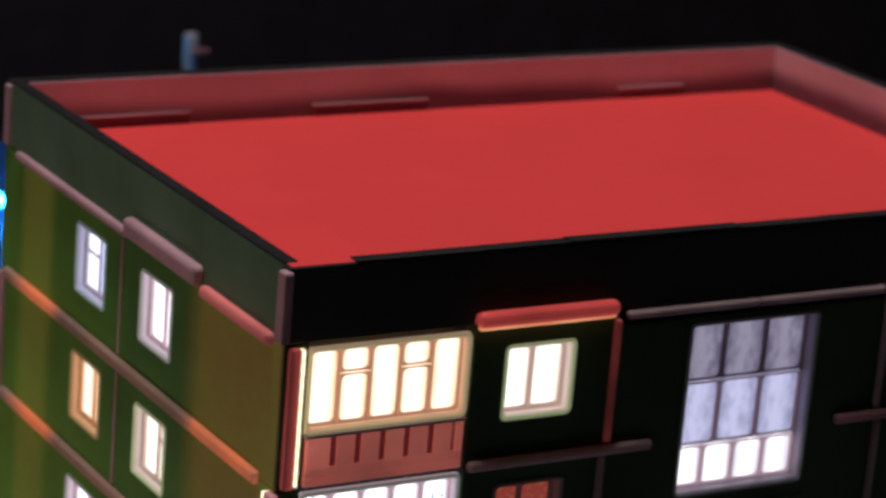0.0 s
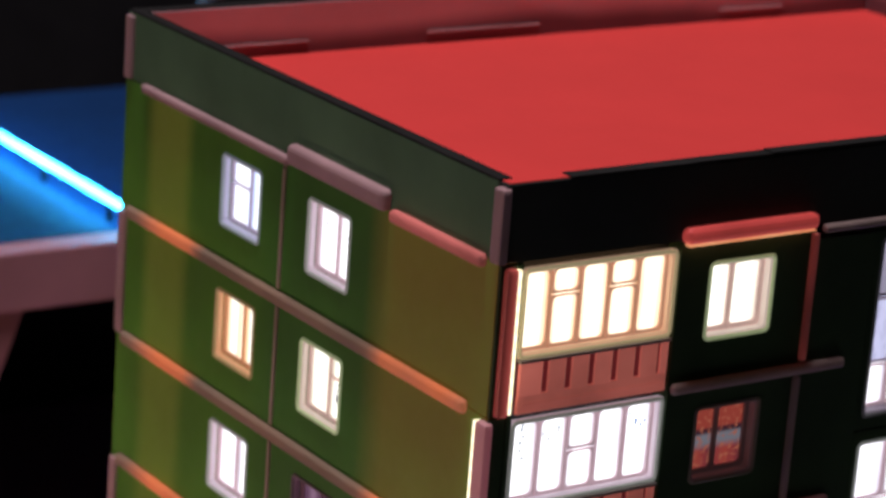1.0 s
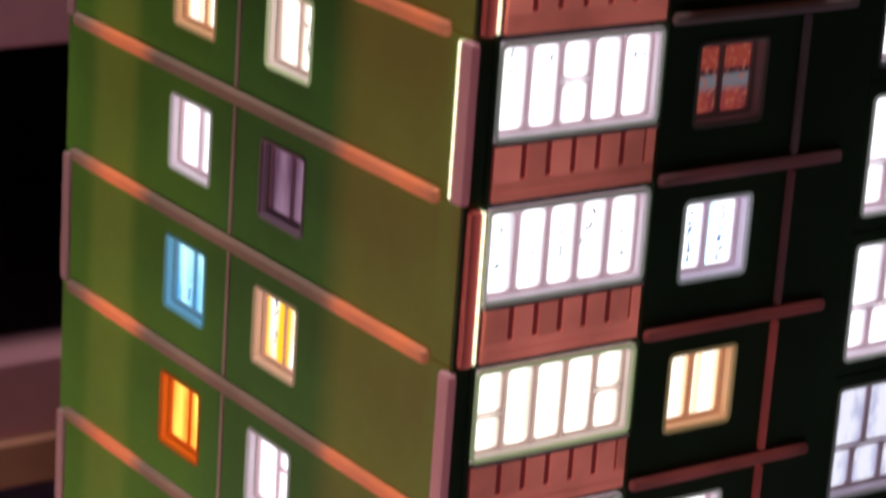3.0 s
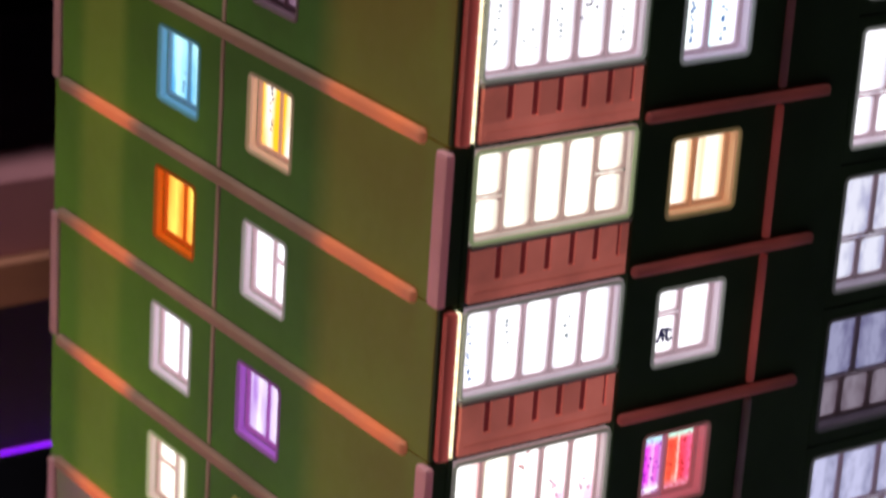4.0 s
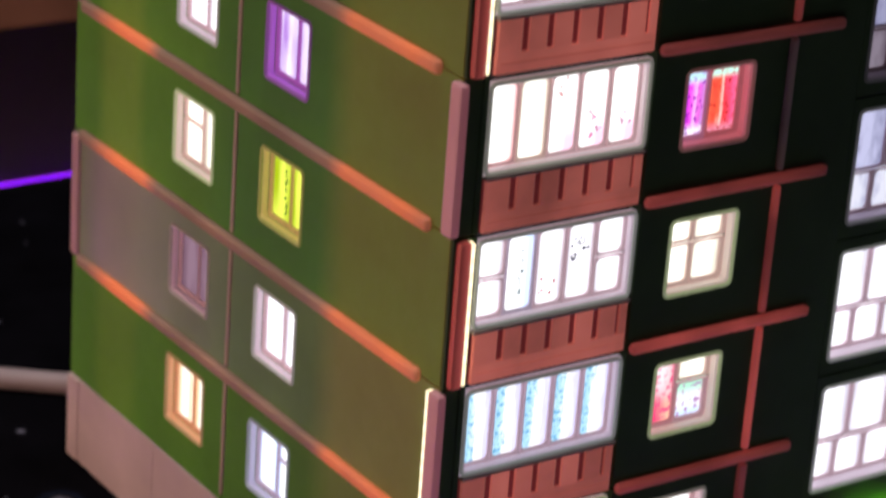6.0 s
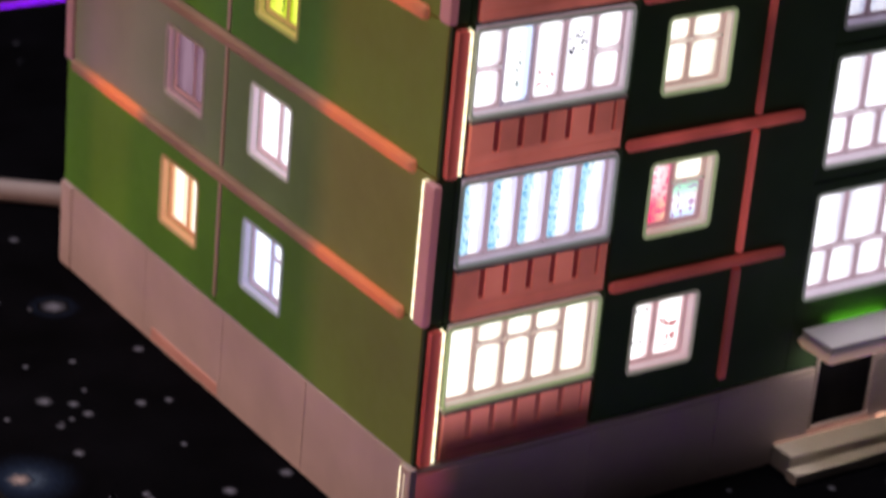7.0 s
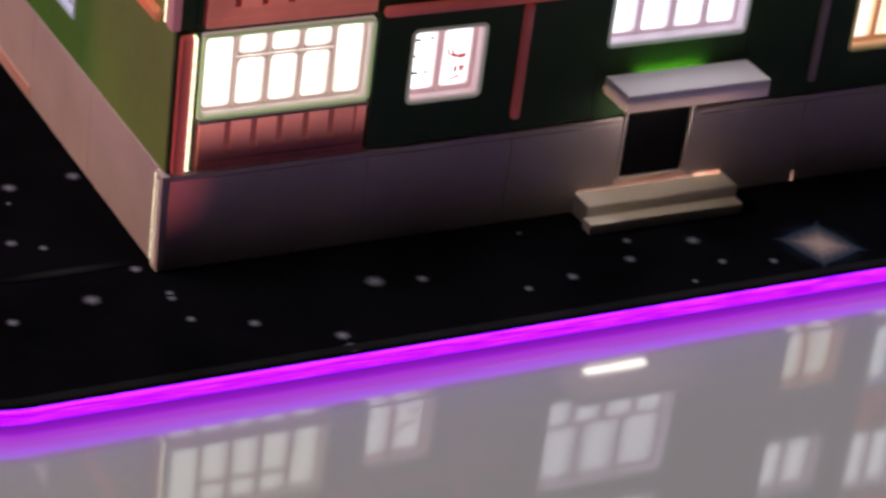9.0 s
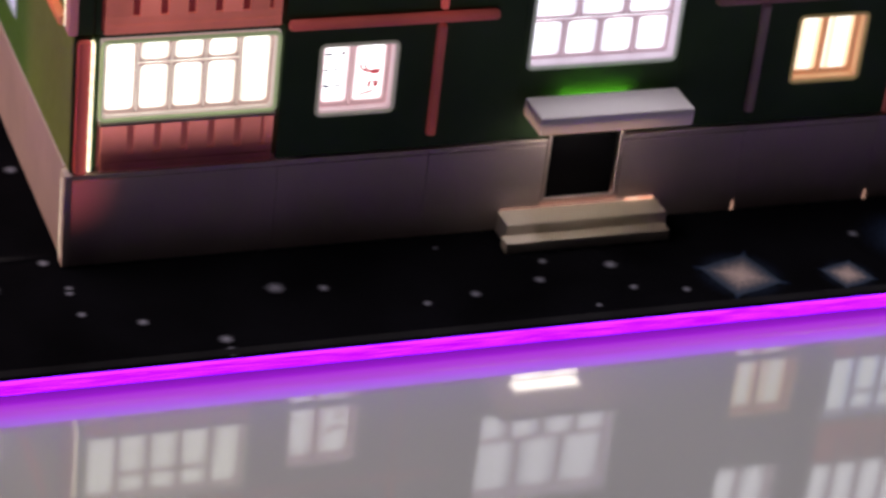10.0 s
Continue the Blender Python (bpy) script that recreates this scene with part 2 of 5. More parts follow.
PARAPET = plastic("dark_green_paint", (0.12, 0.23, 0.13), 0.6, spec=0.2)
PARAPET_FRONT = plastic("darkened_parapet_green", (0.04, 0.046, 0.042), 0.6, spec=0.15)
RIM = plastic("black_rim", (0.02, 0.02, 0.02), 0.6, spec=0.2)
PLINTH = plastic("pale_plinth", (0.68, 0.56, 0.53), 0.5, 0.12)
PLINTH_GLOW = plastic("pale_plinth_red_glow", (0.68, 0.56, 0.53), 0.5, 0.12)
net = PLINTH_GLOW.node_tree                 # red glow round the corner, painted in as emission that fades with distance
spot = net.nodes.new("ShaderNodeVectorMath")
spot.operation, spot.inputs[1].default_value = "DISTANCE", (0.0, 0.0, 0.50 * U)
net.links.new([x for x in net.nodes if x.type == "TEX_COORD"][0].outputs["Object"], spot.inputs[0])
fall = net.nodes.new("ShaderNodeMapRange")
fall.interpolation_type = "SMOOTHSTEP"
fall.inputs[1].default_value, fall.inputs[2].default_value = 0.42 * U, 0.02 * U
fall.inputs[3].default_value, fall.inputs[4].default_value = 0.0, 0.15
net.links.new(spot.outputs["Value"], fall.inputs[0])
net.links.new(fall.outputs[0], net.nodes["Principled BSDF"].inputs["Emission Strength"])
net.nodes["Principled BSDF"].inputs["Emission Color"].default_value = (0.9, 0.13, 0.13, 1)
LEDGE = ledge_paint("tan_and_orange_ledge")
SALMON = plastic("salmon_leak", (0.82, 0.46, 0.40), 0.5)
RUST = plastic("rust_ledge", (0.72, 0.20, 0.18), 0.45, 0.3, painted_glow=0.09)
TAN = plastic("tan_trim", (0.46, 0.38, 0.30), 0.5)
HOOD = plastic("red_hood", (0.80, 0.10, 0.09), 0.4, 0.3, painted_glow=0.22)
net = HOOD.node_tree                       # emission falls off upwards: the light on its lower part is painted in
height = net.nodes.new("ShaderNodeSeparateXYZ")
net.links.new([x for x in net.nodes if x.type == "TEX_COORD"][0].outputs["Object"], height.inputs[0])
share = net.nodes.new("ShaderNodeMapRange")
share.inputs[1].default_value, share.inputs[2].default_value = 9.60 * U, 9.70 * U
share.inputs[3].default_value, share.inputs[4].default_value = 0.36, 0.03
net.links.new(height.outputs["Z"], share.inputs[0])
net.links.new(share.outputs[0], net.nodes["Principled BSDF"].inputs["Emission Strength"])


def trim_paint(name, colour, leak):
    """A thin trim strip; uneven emission imitates leaking light, and leak says how much."""
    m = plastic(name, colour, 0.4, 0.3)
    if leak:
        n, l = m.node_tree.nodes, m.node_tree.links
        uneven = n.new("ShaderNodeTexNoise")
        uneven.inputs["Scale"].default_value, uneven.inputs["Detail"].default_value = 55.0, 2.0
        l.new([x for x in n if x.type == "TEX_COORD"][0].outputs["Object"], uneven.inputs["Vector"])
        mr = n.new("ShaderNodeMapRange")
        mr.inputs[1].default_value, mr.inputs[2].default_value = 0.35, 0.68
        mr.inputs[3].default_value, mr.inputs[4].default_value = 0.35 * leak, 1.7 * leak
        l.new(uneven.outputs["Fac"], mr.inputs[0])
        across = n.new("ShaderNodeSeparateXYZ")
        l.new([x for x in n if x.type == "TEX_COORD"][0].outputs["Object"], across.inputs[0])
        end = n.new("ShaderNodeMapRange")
        end.inputs[1].default_value, end.inputs[2].default_value = 2.92 * U, 2.62 * U        # painted glow fades out towards the strip's end
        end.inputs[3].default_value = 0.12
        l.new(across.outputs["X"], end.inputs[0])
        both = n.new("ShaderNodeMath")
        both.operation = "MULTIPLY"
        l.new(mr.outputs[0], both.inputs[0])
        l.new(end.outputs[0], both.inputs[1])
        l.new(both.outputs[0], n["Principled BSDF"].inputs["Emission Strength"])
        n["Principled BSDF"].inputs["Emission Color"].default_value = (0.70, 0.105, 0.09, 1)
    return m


# lit and dim copies: leaking light is put into colour and emission
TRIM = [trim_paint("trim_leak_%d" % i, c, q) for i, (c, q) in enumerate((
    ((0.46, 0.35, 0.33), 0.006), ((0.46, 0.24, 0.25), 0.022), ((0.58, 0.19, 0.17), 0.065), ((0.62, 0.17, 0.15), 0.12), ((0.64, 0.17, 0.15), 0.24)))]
RED_POST = plastic("red_post", (0.74, 0.13, 0.11), 0.4, painted_glow=0.22)
net = RED_POST.node_tree                   # emission rises towards the seam: its light on the post is painted in
across = net.nodes.new("ShaderNodeSeparateXYZ")
net.links.new([x for x in net.nodes if x.type == "TEX_COORD"][0].outputs["Object"], across.inputs[0])
share = net.nodes.new("ShaderNodeMapRange")
share.inputs[1].default_value, share.inputs[2].default_value = 0.03 * U, 0.105 * U
share.inputs[3].default_value, share.inputs[4].default_value = 0.06, 0.42
net.links.new(across.outputs["X"], share.inputs[0])
net.links.new(share.outputs[0], net.nodes["Principled BSDF"].inputs["Emission Strength"])
PINK_POST = plastic("pink_post", (0.66, 0.40, 0.41), 0.45)
PINK_POST.node_tree.nodes["Principled BSDF"].inputs["Emission Color"].default_value = (0.50, 0.13, 0.16, 1)      # faint red emission painted in for light showing through
PINK_POST.node_tree.nodes["Principled BSDF"].inputs["Emission Strength"].default_value = 0.22
PINK = plastic("pink_trim", (0.54, 0.34, 0.36), 0.45)
SLAT = plastic("red_balcony", (0.74, 0.19, 0.15), 0.45, 0.35, painted_glow=0.30)
SLAT_FOOT = plastic("red_balcony_foot", (0.60, 0.17, 0.15), 0.45, 0.35, painted_glow=0.30)
for m in (SLAT, SLAT_FOOT):                # random painted-on glow, a little different from slat to slat
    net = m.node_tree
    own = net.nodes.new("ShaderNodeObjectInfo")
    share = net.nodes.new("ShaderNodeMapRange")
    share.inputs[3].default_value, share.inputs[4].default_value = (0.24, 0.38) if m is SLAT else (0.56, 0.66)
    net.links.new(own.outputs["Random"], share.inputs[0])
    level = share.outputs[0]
    if m is SLAT_FOOT:                     # lowest row: the painted-on glow fades out downwards
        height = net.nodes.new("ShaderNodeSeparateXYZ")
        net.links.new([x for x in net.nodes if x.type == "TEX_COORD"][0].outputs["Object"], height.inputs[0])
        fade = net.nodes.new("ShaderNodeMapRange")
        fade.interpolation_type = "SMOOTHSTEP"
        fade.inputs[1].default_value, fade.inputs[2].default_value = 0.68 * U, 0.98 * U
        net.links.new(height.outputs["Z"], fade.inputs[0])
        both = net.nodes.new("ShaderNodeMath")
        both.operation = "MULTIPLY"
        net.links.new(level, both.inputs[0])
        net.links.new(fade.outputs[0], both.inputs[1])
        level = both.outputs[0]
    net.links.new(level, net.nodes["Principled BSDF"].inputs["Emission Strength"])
SLOT = plastic("dark_red_slot", (0.24, 0.03, 0.035), 0.5, painted_glow=0.22)
SLOT_FOOT = plastic("red_slot_foot", (0.32, 0.08, 0.08), 0.5, painted_glow=0.26)
COPING = plastic("grey_coping", (0.40, 0.33, 0.30), 0.5, 0.1)
ROOF = plastic("red_roof", (0.86, 0.074, 0.070), 0.7, 0.03, layers=False, bump=0.05, spec=0.1)
ROOF_WALL = plastic("roof_parapet_inside", (0.70, 0.48, 0.51), 0.5, 0.1)
net = ROOF_WALL.node_tree                  # shade along its foot put into the colour, deeper in some places than others
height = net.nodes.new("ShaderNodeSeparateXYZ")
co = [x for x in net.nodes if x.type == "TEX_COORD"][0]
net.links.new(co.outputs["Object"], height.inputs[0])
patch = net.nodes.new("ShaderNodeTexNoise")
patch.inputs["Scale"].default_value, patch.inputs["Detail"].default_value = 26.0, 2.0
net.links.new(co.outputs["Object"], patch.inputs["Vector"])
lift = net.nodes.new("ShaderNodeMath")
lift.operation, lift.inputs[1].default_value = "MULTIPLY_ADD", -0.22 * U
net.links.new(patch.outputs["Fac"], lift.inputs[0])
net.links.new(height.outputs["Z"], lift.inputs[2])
foot_shade = net.nodes.new("ShaderNodeMapRange")
foot_shade.interpolation_type = "SMOOTHSTEP"
foot_shade.inputs[1].default_value, foot_shade.inputs[2].default_value = 9.87 * U, 9.67 * U
net.links.new(lift.outputs[0], foot_shade.inputs[0])
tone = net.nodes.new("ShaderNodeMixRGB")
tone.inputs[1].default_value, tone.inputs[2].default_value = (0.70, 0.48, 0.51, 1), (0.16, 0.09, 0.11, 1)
net.links.new(foot_shade.outputs[0], tone.inputs[0])
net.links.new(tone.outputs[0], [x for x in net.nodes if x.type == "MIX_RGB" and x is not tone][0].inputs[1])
CORE = plastic("black_core", (0.02, 0.02, 0.02), 0.8)
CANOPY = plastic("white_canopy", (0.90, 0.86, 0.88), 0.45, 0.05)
net = CANOPY.node_tree                     # lower half has warm emission, painted in for the porch light showing through
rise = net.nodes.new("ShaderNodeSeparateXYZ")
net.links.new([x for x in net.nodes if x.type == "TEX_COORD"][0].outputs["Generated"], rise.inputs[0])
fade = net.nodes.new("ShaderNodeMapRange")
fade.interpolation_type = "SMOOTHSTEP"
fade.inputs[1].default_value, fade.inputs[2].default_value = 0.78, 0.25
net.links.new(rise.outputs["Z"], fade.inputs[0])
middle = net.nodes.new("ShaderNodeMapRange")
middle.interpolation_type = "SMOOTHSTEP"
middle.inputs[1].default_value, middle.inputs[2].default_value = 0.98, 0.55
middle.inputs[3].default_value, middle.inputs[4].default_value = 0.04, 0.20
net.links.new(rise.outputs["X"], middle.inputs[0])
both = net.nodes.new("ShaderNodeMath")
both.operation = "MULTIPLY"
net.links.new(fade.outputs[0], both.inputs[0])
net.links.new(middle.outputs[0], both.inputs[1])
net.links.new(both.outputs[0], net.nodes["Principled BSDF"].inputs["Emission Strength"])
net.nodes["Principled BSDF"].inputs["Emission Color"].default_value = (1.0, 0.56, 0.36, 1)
STEP = plastic("cream_steps", (0.80, 0.72, 0.62), 0.5, 0.08)
SILL = plastic("glowing_sill", (0.68, 0.56, 0.53), 0.5, 0.12)
SILL.node_tree.nodes["Principled BSDF"].inputs["Emission Color"].default_value = (0.80, 0.30, 0.20, 1)      # reddish emission painted in for the glow at the sill
SILL.node_tree.nodes["Principled BSDF"].inputs["Emission Strength"].default_value = 0.16
DOOR = plastic("black_door", (0.006, 0.006, 0.007), 0.6, spec=0.1)
HOOD_SEAM = glow("hood_seam_light", (0.75, 0.26, 0.12), (0.9, 0.4, 0.2), 0.9, 20.0, 0.6)
FOOT_SEAM = glow("foot_seam_light", (0.5, 0.26, 0.20), (0.9, 0.50, 0.36), 0.5, 60.0, 0.6, "Z")
STEP_SEAM = glow("step_seam_light", (0.8, 0.34, 0.22), (1.0, 0.62, 0.44), 1.1, 60.0, 0.6, "X")
SEAM_DIM = glow("faint_seam_light", (0.75, 0.55, 0.42), (0.85, 0.65, 0.50), 0.8, 120.0, 0.6, "Z")
SEAM = glow("seam_light", (1.0, 0.82, 0.52), (1.0, 0.95, 0.7), 1.6, 120.0, 0.6, "Z")

WHITE = curtain("lit_white", (0.46, 0.43, 0.49), (1.0, 0.98, 1.03), 1.65, 0.34, 0.35, 200.0)
WHITE_ROSE = curtain("lit_rosy_white", (0.56, 0.40, 0.42), (1.0, 0.98, 0.98), 1.65, 0.34, 0.35, 200.0)
WARM = curtain("lit_warm", (0.62, 0.38, 0.20), (1.0, 0.88, 0.68), 1.75, 0.32, 0.3, 200.0)
CREAM = curtain("lit_cream", (0.50, 0.45, 0.37), (1.0, 0.98, 0.88), 1.65, 0.34, 0.35, 200.0)
AMBER = sided("lit_amber", ((0.0, (0.80, 0.52, 0.28)), (0.14, (1.0, 0.88, 0.68)), (0.30, (0.90, 0.64, 0.40)), (0.42, (1.0, 0.96, 0.86)), (0.70, (1.0, 0.95, 0.82)), (0.84, (0.88, 0.60, 0.36)), (1.0, (0.78, 0.48, 0.26))), 1.35, 0.10, 500.0, 0.06)
ORANGE_LIT = curtain("lit_orange", (0.80, 0.12, 0.003), (1.0, 0.74, 0.12), 1.4, 0.42, 0.6, 200.0)
BLUEISH = curtain("lit_pale_blue", (0.45, 0.55, 0.85), (0.95, 0.97, 1.0), 1.5, 0.35, 0.3)
CYAN = curtain("lit_cyan", (0.10, 0.42, 0.80), (0.55, 0.98, 1.0), 1.25, 0.45, 0.8, 220.0)
BLUE_PRINT = sided("lit_blue_print", ((0.0, (0.66, 0.84, 0.98)), (0.18, (0.40, 0.68, 0.92)), (0.32, (0.50, 0.78, 0.96)), (0.48, (0.97, 0.98, 1.0)), (0.66, (0.97, 0.97, 1.0)),
                                       (0.82, (0.72, 0.70, 0.94)), (1.0, (0.66, 0.63, 0.92))), 1.2, 0.30, 1300.0, 0.16, fleck=((0.10, 0.36, 0.60), 1300.0, 0.50, 0.62, 0.5))
PINK_LOW = sided("lit_white_pink_low", ((0.0, (0.94, 0.9, 0.88)), (0.12, (1.0, 0.98, 0.97)), (0.85, (1.0, 0.97, 0.97)), (1.0, (0.9, 0.75, 0.78))), 1.6, 0.08, tints=(((0.78, 0.52, 0.66), 0.5, 0.15, 0.35, 0.7),))
ROSE_SIDE = sided("lit_white_rose_side", ((0.0, (1.0, 0.98, 0.96)), (0.62, (1.0, 0.98, 0.97)), (0.84, (0.92, 0.62, 0.60)), (1.0, (0.80, 0.50, 0.52))), 1.6, 0.08)
BLUE_SIDE = sided("lit_white_blue_side", ((0.0, (0.97, 0.97, 1.0)), (0.60, (0.97, 0.98, 1.0)), (0.78, (0.56, 0.70, 0.95)), (1.0, (0.60, 0.66, 0.92))), 1.5, 0.08)
VIOLET = curtain("lit_violet", (0.42, 0.20, 0.66), (0.95, 0.86, 1.0), 1.25, 0.5, 0.8, 260.0)
LIME = curtain("lit_lime", (0.36, 0.50, 0.0), (0.92, 1.0, 0.12), 1.1, 0.5, 0.8, 260.0)
DIMROSE = curtain("dim_rose", (0.20, 0.10, 0.15), (0.36, 0.22, 0.30), 0.85, 0.5, 0.8, 220.0)
DIMPURPLE = curtain("dim_purple", (0.13, 0.06, 0.11), (0.34, 0.20, 0.30), 0.8, 0.5, 0.8, 220.0)
YELLOWS = curtain("lit_yellow_print", (0.92, 0.50, 0.02), (1.0, 0.94, 0.92), 1.4, 0.45, 0.9, 150.0)
PIC_F2 = sided("dim_red_picture", ((0.0, (0.26, 0.04, 0.05)), (0.45, (0.38, 0.06, 0.045)), (0.75, (0.26, 0.04, 0.045)), (1.0, (0.10, 0.03, 0.04))), 0.65, 0.2, 900.0, 0.5,
               (((0.19, 0.19, 0.23), 0.28, 0.44, -0.5, -0.4), ((0.05, 0.02, 0.03), 0.52, 0.58, -0.5, -0.4), ((0.34, 0.055, 0.04), 0.60, 0.66, -0.5, -0.4)), ((0.44, 0.13, 0.08), 1000.0, 0.52, 0.66, 2.0))
PIC_F3 = sided("blue_edged_picture", ((0.0, (0.35, 0.80, 0.95)), (0.16, (0.62, 0.92, 1.0)), (0.34, (0.97, 1.0, 1.0)), (0.72, (0.96, 0.98, 1.0)), (1.0, (0.62, 0.60, 0.86))), 1.45, 0.14, 500.0)
PIC_F6L = sided("magenta_picture", ((0.0, (0.85, 0.02, 0.35)), (0.14, (0.92, 0.03, 0.80)), (0.34, (0.55, 0.01, 0.70)), (0.46, (0.95, 0.10, 0.85)), (0.60, (1.0, 0.62, 0.97)), (0.74, (0.80, 0.12, 0.72)), (1.0, (0.60, 0.30, 0.72))),
                1.15, 0.22, 900.0, 0.10, (((0.96, 0.88, 1.0), 0.24, 0.10, -0.5, -0.4), ((0.55, 0.85, 0.97), 0.74, 0.86, -0.5, -0.4)), ((0.30, 0.0, 0.45), 1100.0, 0.56, 0.64, 2.0))
PIC_F6R = sided("red_picture", ((0.0, (0.95, 0.22, 0.10)), (0.22, (0.92, 0.08, 0.05)), (0.40, (0.92, 0.12, 0.06)), (0.50, (1.0, 0.80, 0.72)), (0.57, (0.90, 0.05, 0.06)), (0.80, (0.95, 0.12, 0.30)), (1.0, (0.80, 0.16, 0.28))),
                1.15, 0.20, 900.0, 0.08, (((0.80, 0.25, 0.36), 0.22, 0.06, -0.5, -0.4), ((0.60, 0.98, 0.84), 0.78, 0.88, -0.5, -0.4)), ((0.55, 0.02, 0.02), 1200.0, 0.56, 0.66, 2.0))
PIC_F8L = sided("pink_red_picture", ((0.0, (0.92, 0.62, 0.72)), (0.4, (0.97, 0.88, 0.92)), (0.7, (0.92, 0.68, 0.72)), (1.0, (0.80, 0.42, 0.46))), 1.2, 0.15, 900.0, 0.5,
                (((0.95, 0.50, 0.36), 0.55, 0.25, -0.5, -0.4), ((0.88, 0.04, 0.18), 0.75, 0.25, 0.85, 0.35)), ((0.82, 0.10, 0.24), 900.0, 0.52, 0.60, 2.0))
PIC_F8R = sided("mixed_picture", ((0.0, (0.92, 0.72, 0.80)), (0.25, (0.86, 0.94, 0.95)), (0.65, (0.86, 0.92, 1.0)), (1.0, (0.84, 0.62, 0.66))), 1.25, 0.15, 900.0, 0.6,
                (((0.42, 0.80, 0.60), 0.55, 0.85, -0.5, -0.4), ((0.62, 0.78, 1.0), 0.40, 0.10, -0.5, -0.4)), ((0.40, 0.16, 0.42), 1000.0, 0.53, 0.61, 2.0))
PALE_LILAC = curtain("lit_pale_lilac", (0.45, 0.45, 0.66), (0.82, 0.82, 0.97), 0.98, 0.40, 0.5, 600.0, 0.5)
DARK_LILAC = curtain("lit_dark_lilac", (0.14, 0.13, 0.27), (0.36, 0.36, 0.56), 0.9, 0.45, 0.5, 600.0, 0.5)
DIM_BROWN = curtain("dim_brown_pane", (0.15, 0.11, 0.15), (0.30, 0.25, 0.32), 0.8, 0.45, 0.5, 600.0, 0.5)
GREY_LIT = curtain("lit_grey", (0.14, 0.12, 0.20), (0.36, 0.33, 0.45), 0.8, 0.45, 0.5, 600.0, 0.5)
LILAC = curtain("lit_lilac", (0.32, 0.32, 0.52), (0.64, 0.64, 0.92), 0.9, 0.45, 0.5, 600.0, 0.5)
STAIR = curtain("lit_stair_white", (0.48, 0.45, 0.54), (0.98, 0.96, 1.03), 1.5, 0.34, 0.35, 200.0)

TINT["lit_white"] = ((0.95, 0.92, 0.98), 2.8)
TINT["lit_cream"] = ((1.0, 0.96, 0.86), 2.8)
TINT["lit_stair_white"] = ((0.94, 0.92, 1.0), 2.2)
TINT["dim_rose"] = ((0.46, 0.34, 0.38), 0.93)
TINT["lit_amber"] = ((1.0, 0.72, 0.44), 1.35)
TINT["magenta_picture"] = ((0.92, 0.58, 0.80), 1.1)
TINT["red_picture"] = ((0.92, 0.45, 0.50), 1.1)
TINT["lit_violet"] = ((0.66, 0.30, 0.90), 1.3)
TINT["lit_orange"] = ((1.0, 0.30, 0.04), 1.4)
TINT["blue_edged_picture"] = ((0.85, 0.84, 0.98), 1.7)
TINT["lit_lime"] = ((0.80, 0.74, 0.10), 0.96)
TINT["lit_dark_lilac"] = ((0.24, 0.22, 0.32), 0.88)
TINT["lit_lilac"] = ((0.60, 0.56, 0.78), 0.94)
TINT["lit_pale_lilac"] = ((0.75, 0.72, 0.90), 0.94)
TINT["lit_yellow_print"] = ((1.0, 0.78, 0.60), 1.5)      # frame tint set by hand, paler than the print
TINT["lit_blue_print"] = ((0.93, 0.90, 1.0), 1.6)
TINT["dim_red_picture"] = ((0.62, 0.30, 0.30), 0.75)
TINT["mixed_picture"] = ((0.95, 0.80, 0.85), 1.3)


# ---- mesh helpers; lengths in storeys, turned into metres when linked ----
def front_map(u, d, z):
    return Vector((u, d, z))


def end_map(u, d, z):
    return Vector((d, u, z))


def part(name, bm, material, parent, label=""):
    bmesh.ops.recalc_face_normals(bm, faces=bm.faces)
    me = bpy.data.meshes.new(name)
    for v in bm.verts:
        v.co *= U
    bm.to_mesh(me)
    bm.free()
    me.materials.append(material)
    ob = new(name, me)
    ob.parent = parent
    if label:
        ob["label"] = label
    return ob


def thing(name, label, category, group="", kind=""):
    return tagged(new(name), label, category, group, kind)


def box(bm, x0, x1, y0, y1, z0, z1, bevel=0.0):
    verts = [bm.verts.new((x, y, z)) for x in (x0, x1) for y in (y0, y1) for z in (z0, z1)]
    faces = [bm.faces.new([verts[i] for i in q]) for q in
             ((0, 1, 3, 2), (4, 6, 7, 5), (0, 4, 5, 1), (2, 3, 7, 6), (0, 2, 6, 4), (1, 5, 7, 3))]
    if bevel:
        edges = list({e for f in faces for e in f.edges})
        bmesh.ops.bevel(bm, geom=edges, offset=bevel, segments=2, affect="EDGES", profile=0.6)


def one_box(name, dims, material, parent, bevel=0.01, label=""):
    bm = bmesh.new()
    box(bm, *dims, bevel)
    return part(name, bm, material, parent, label)


def loop_round(u0, u1, z0, z1, r, k=3):
    pts = []
    for cu, cz, a0 in ((u1 - r, z0 + r, -90), (u1 - r, z1 - r, 0), (u0 + r, z1 - r, 90), (u0 + r, z0 + r, 180)):
        for i in range(k + 1):
            a = radians(a0 + 90 * i / k)
            pts.append((cu + r * math.cos(a), cz + r * math.sin(a)))
    return pts


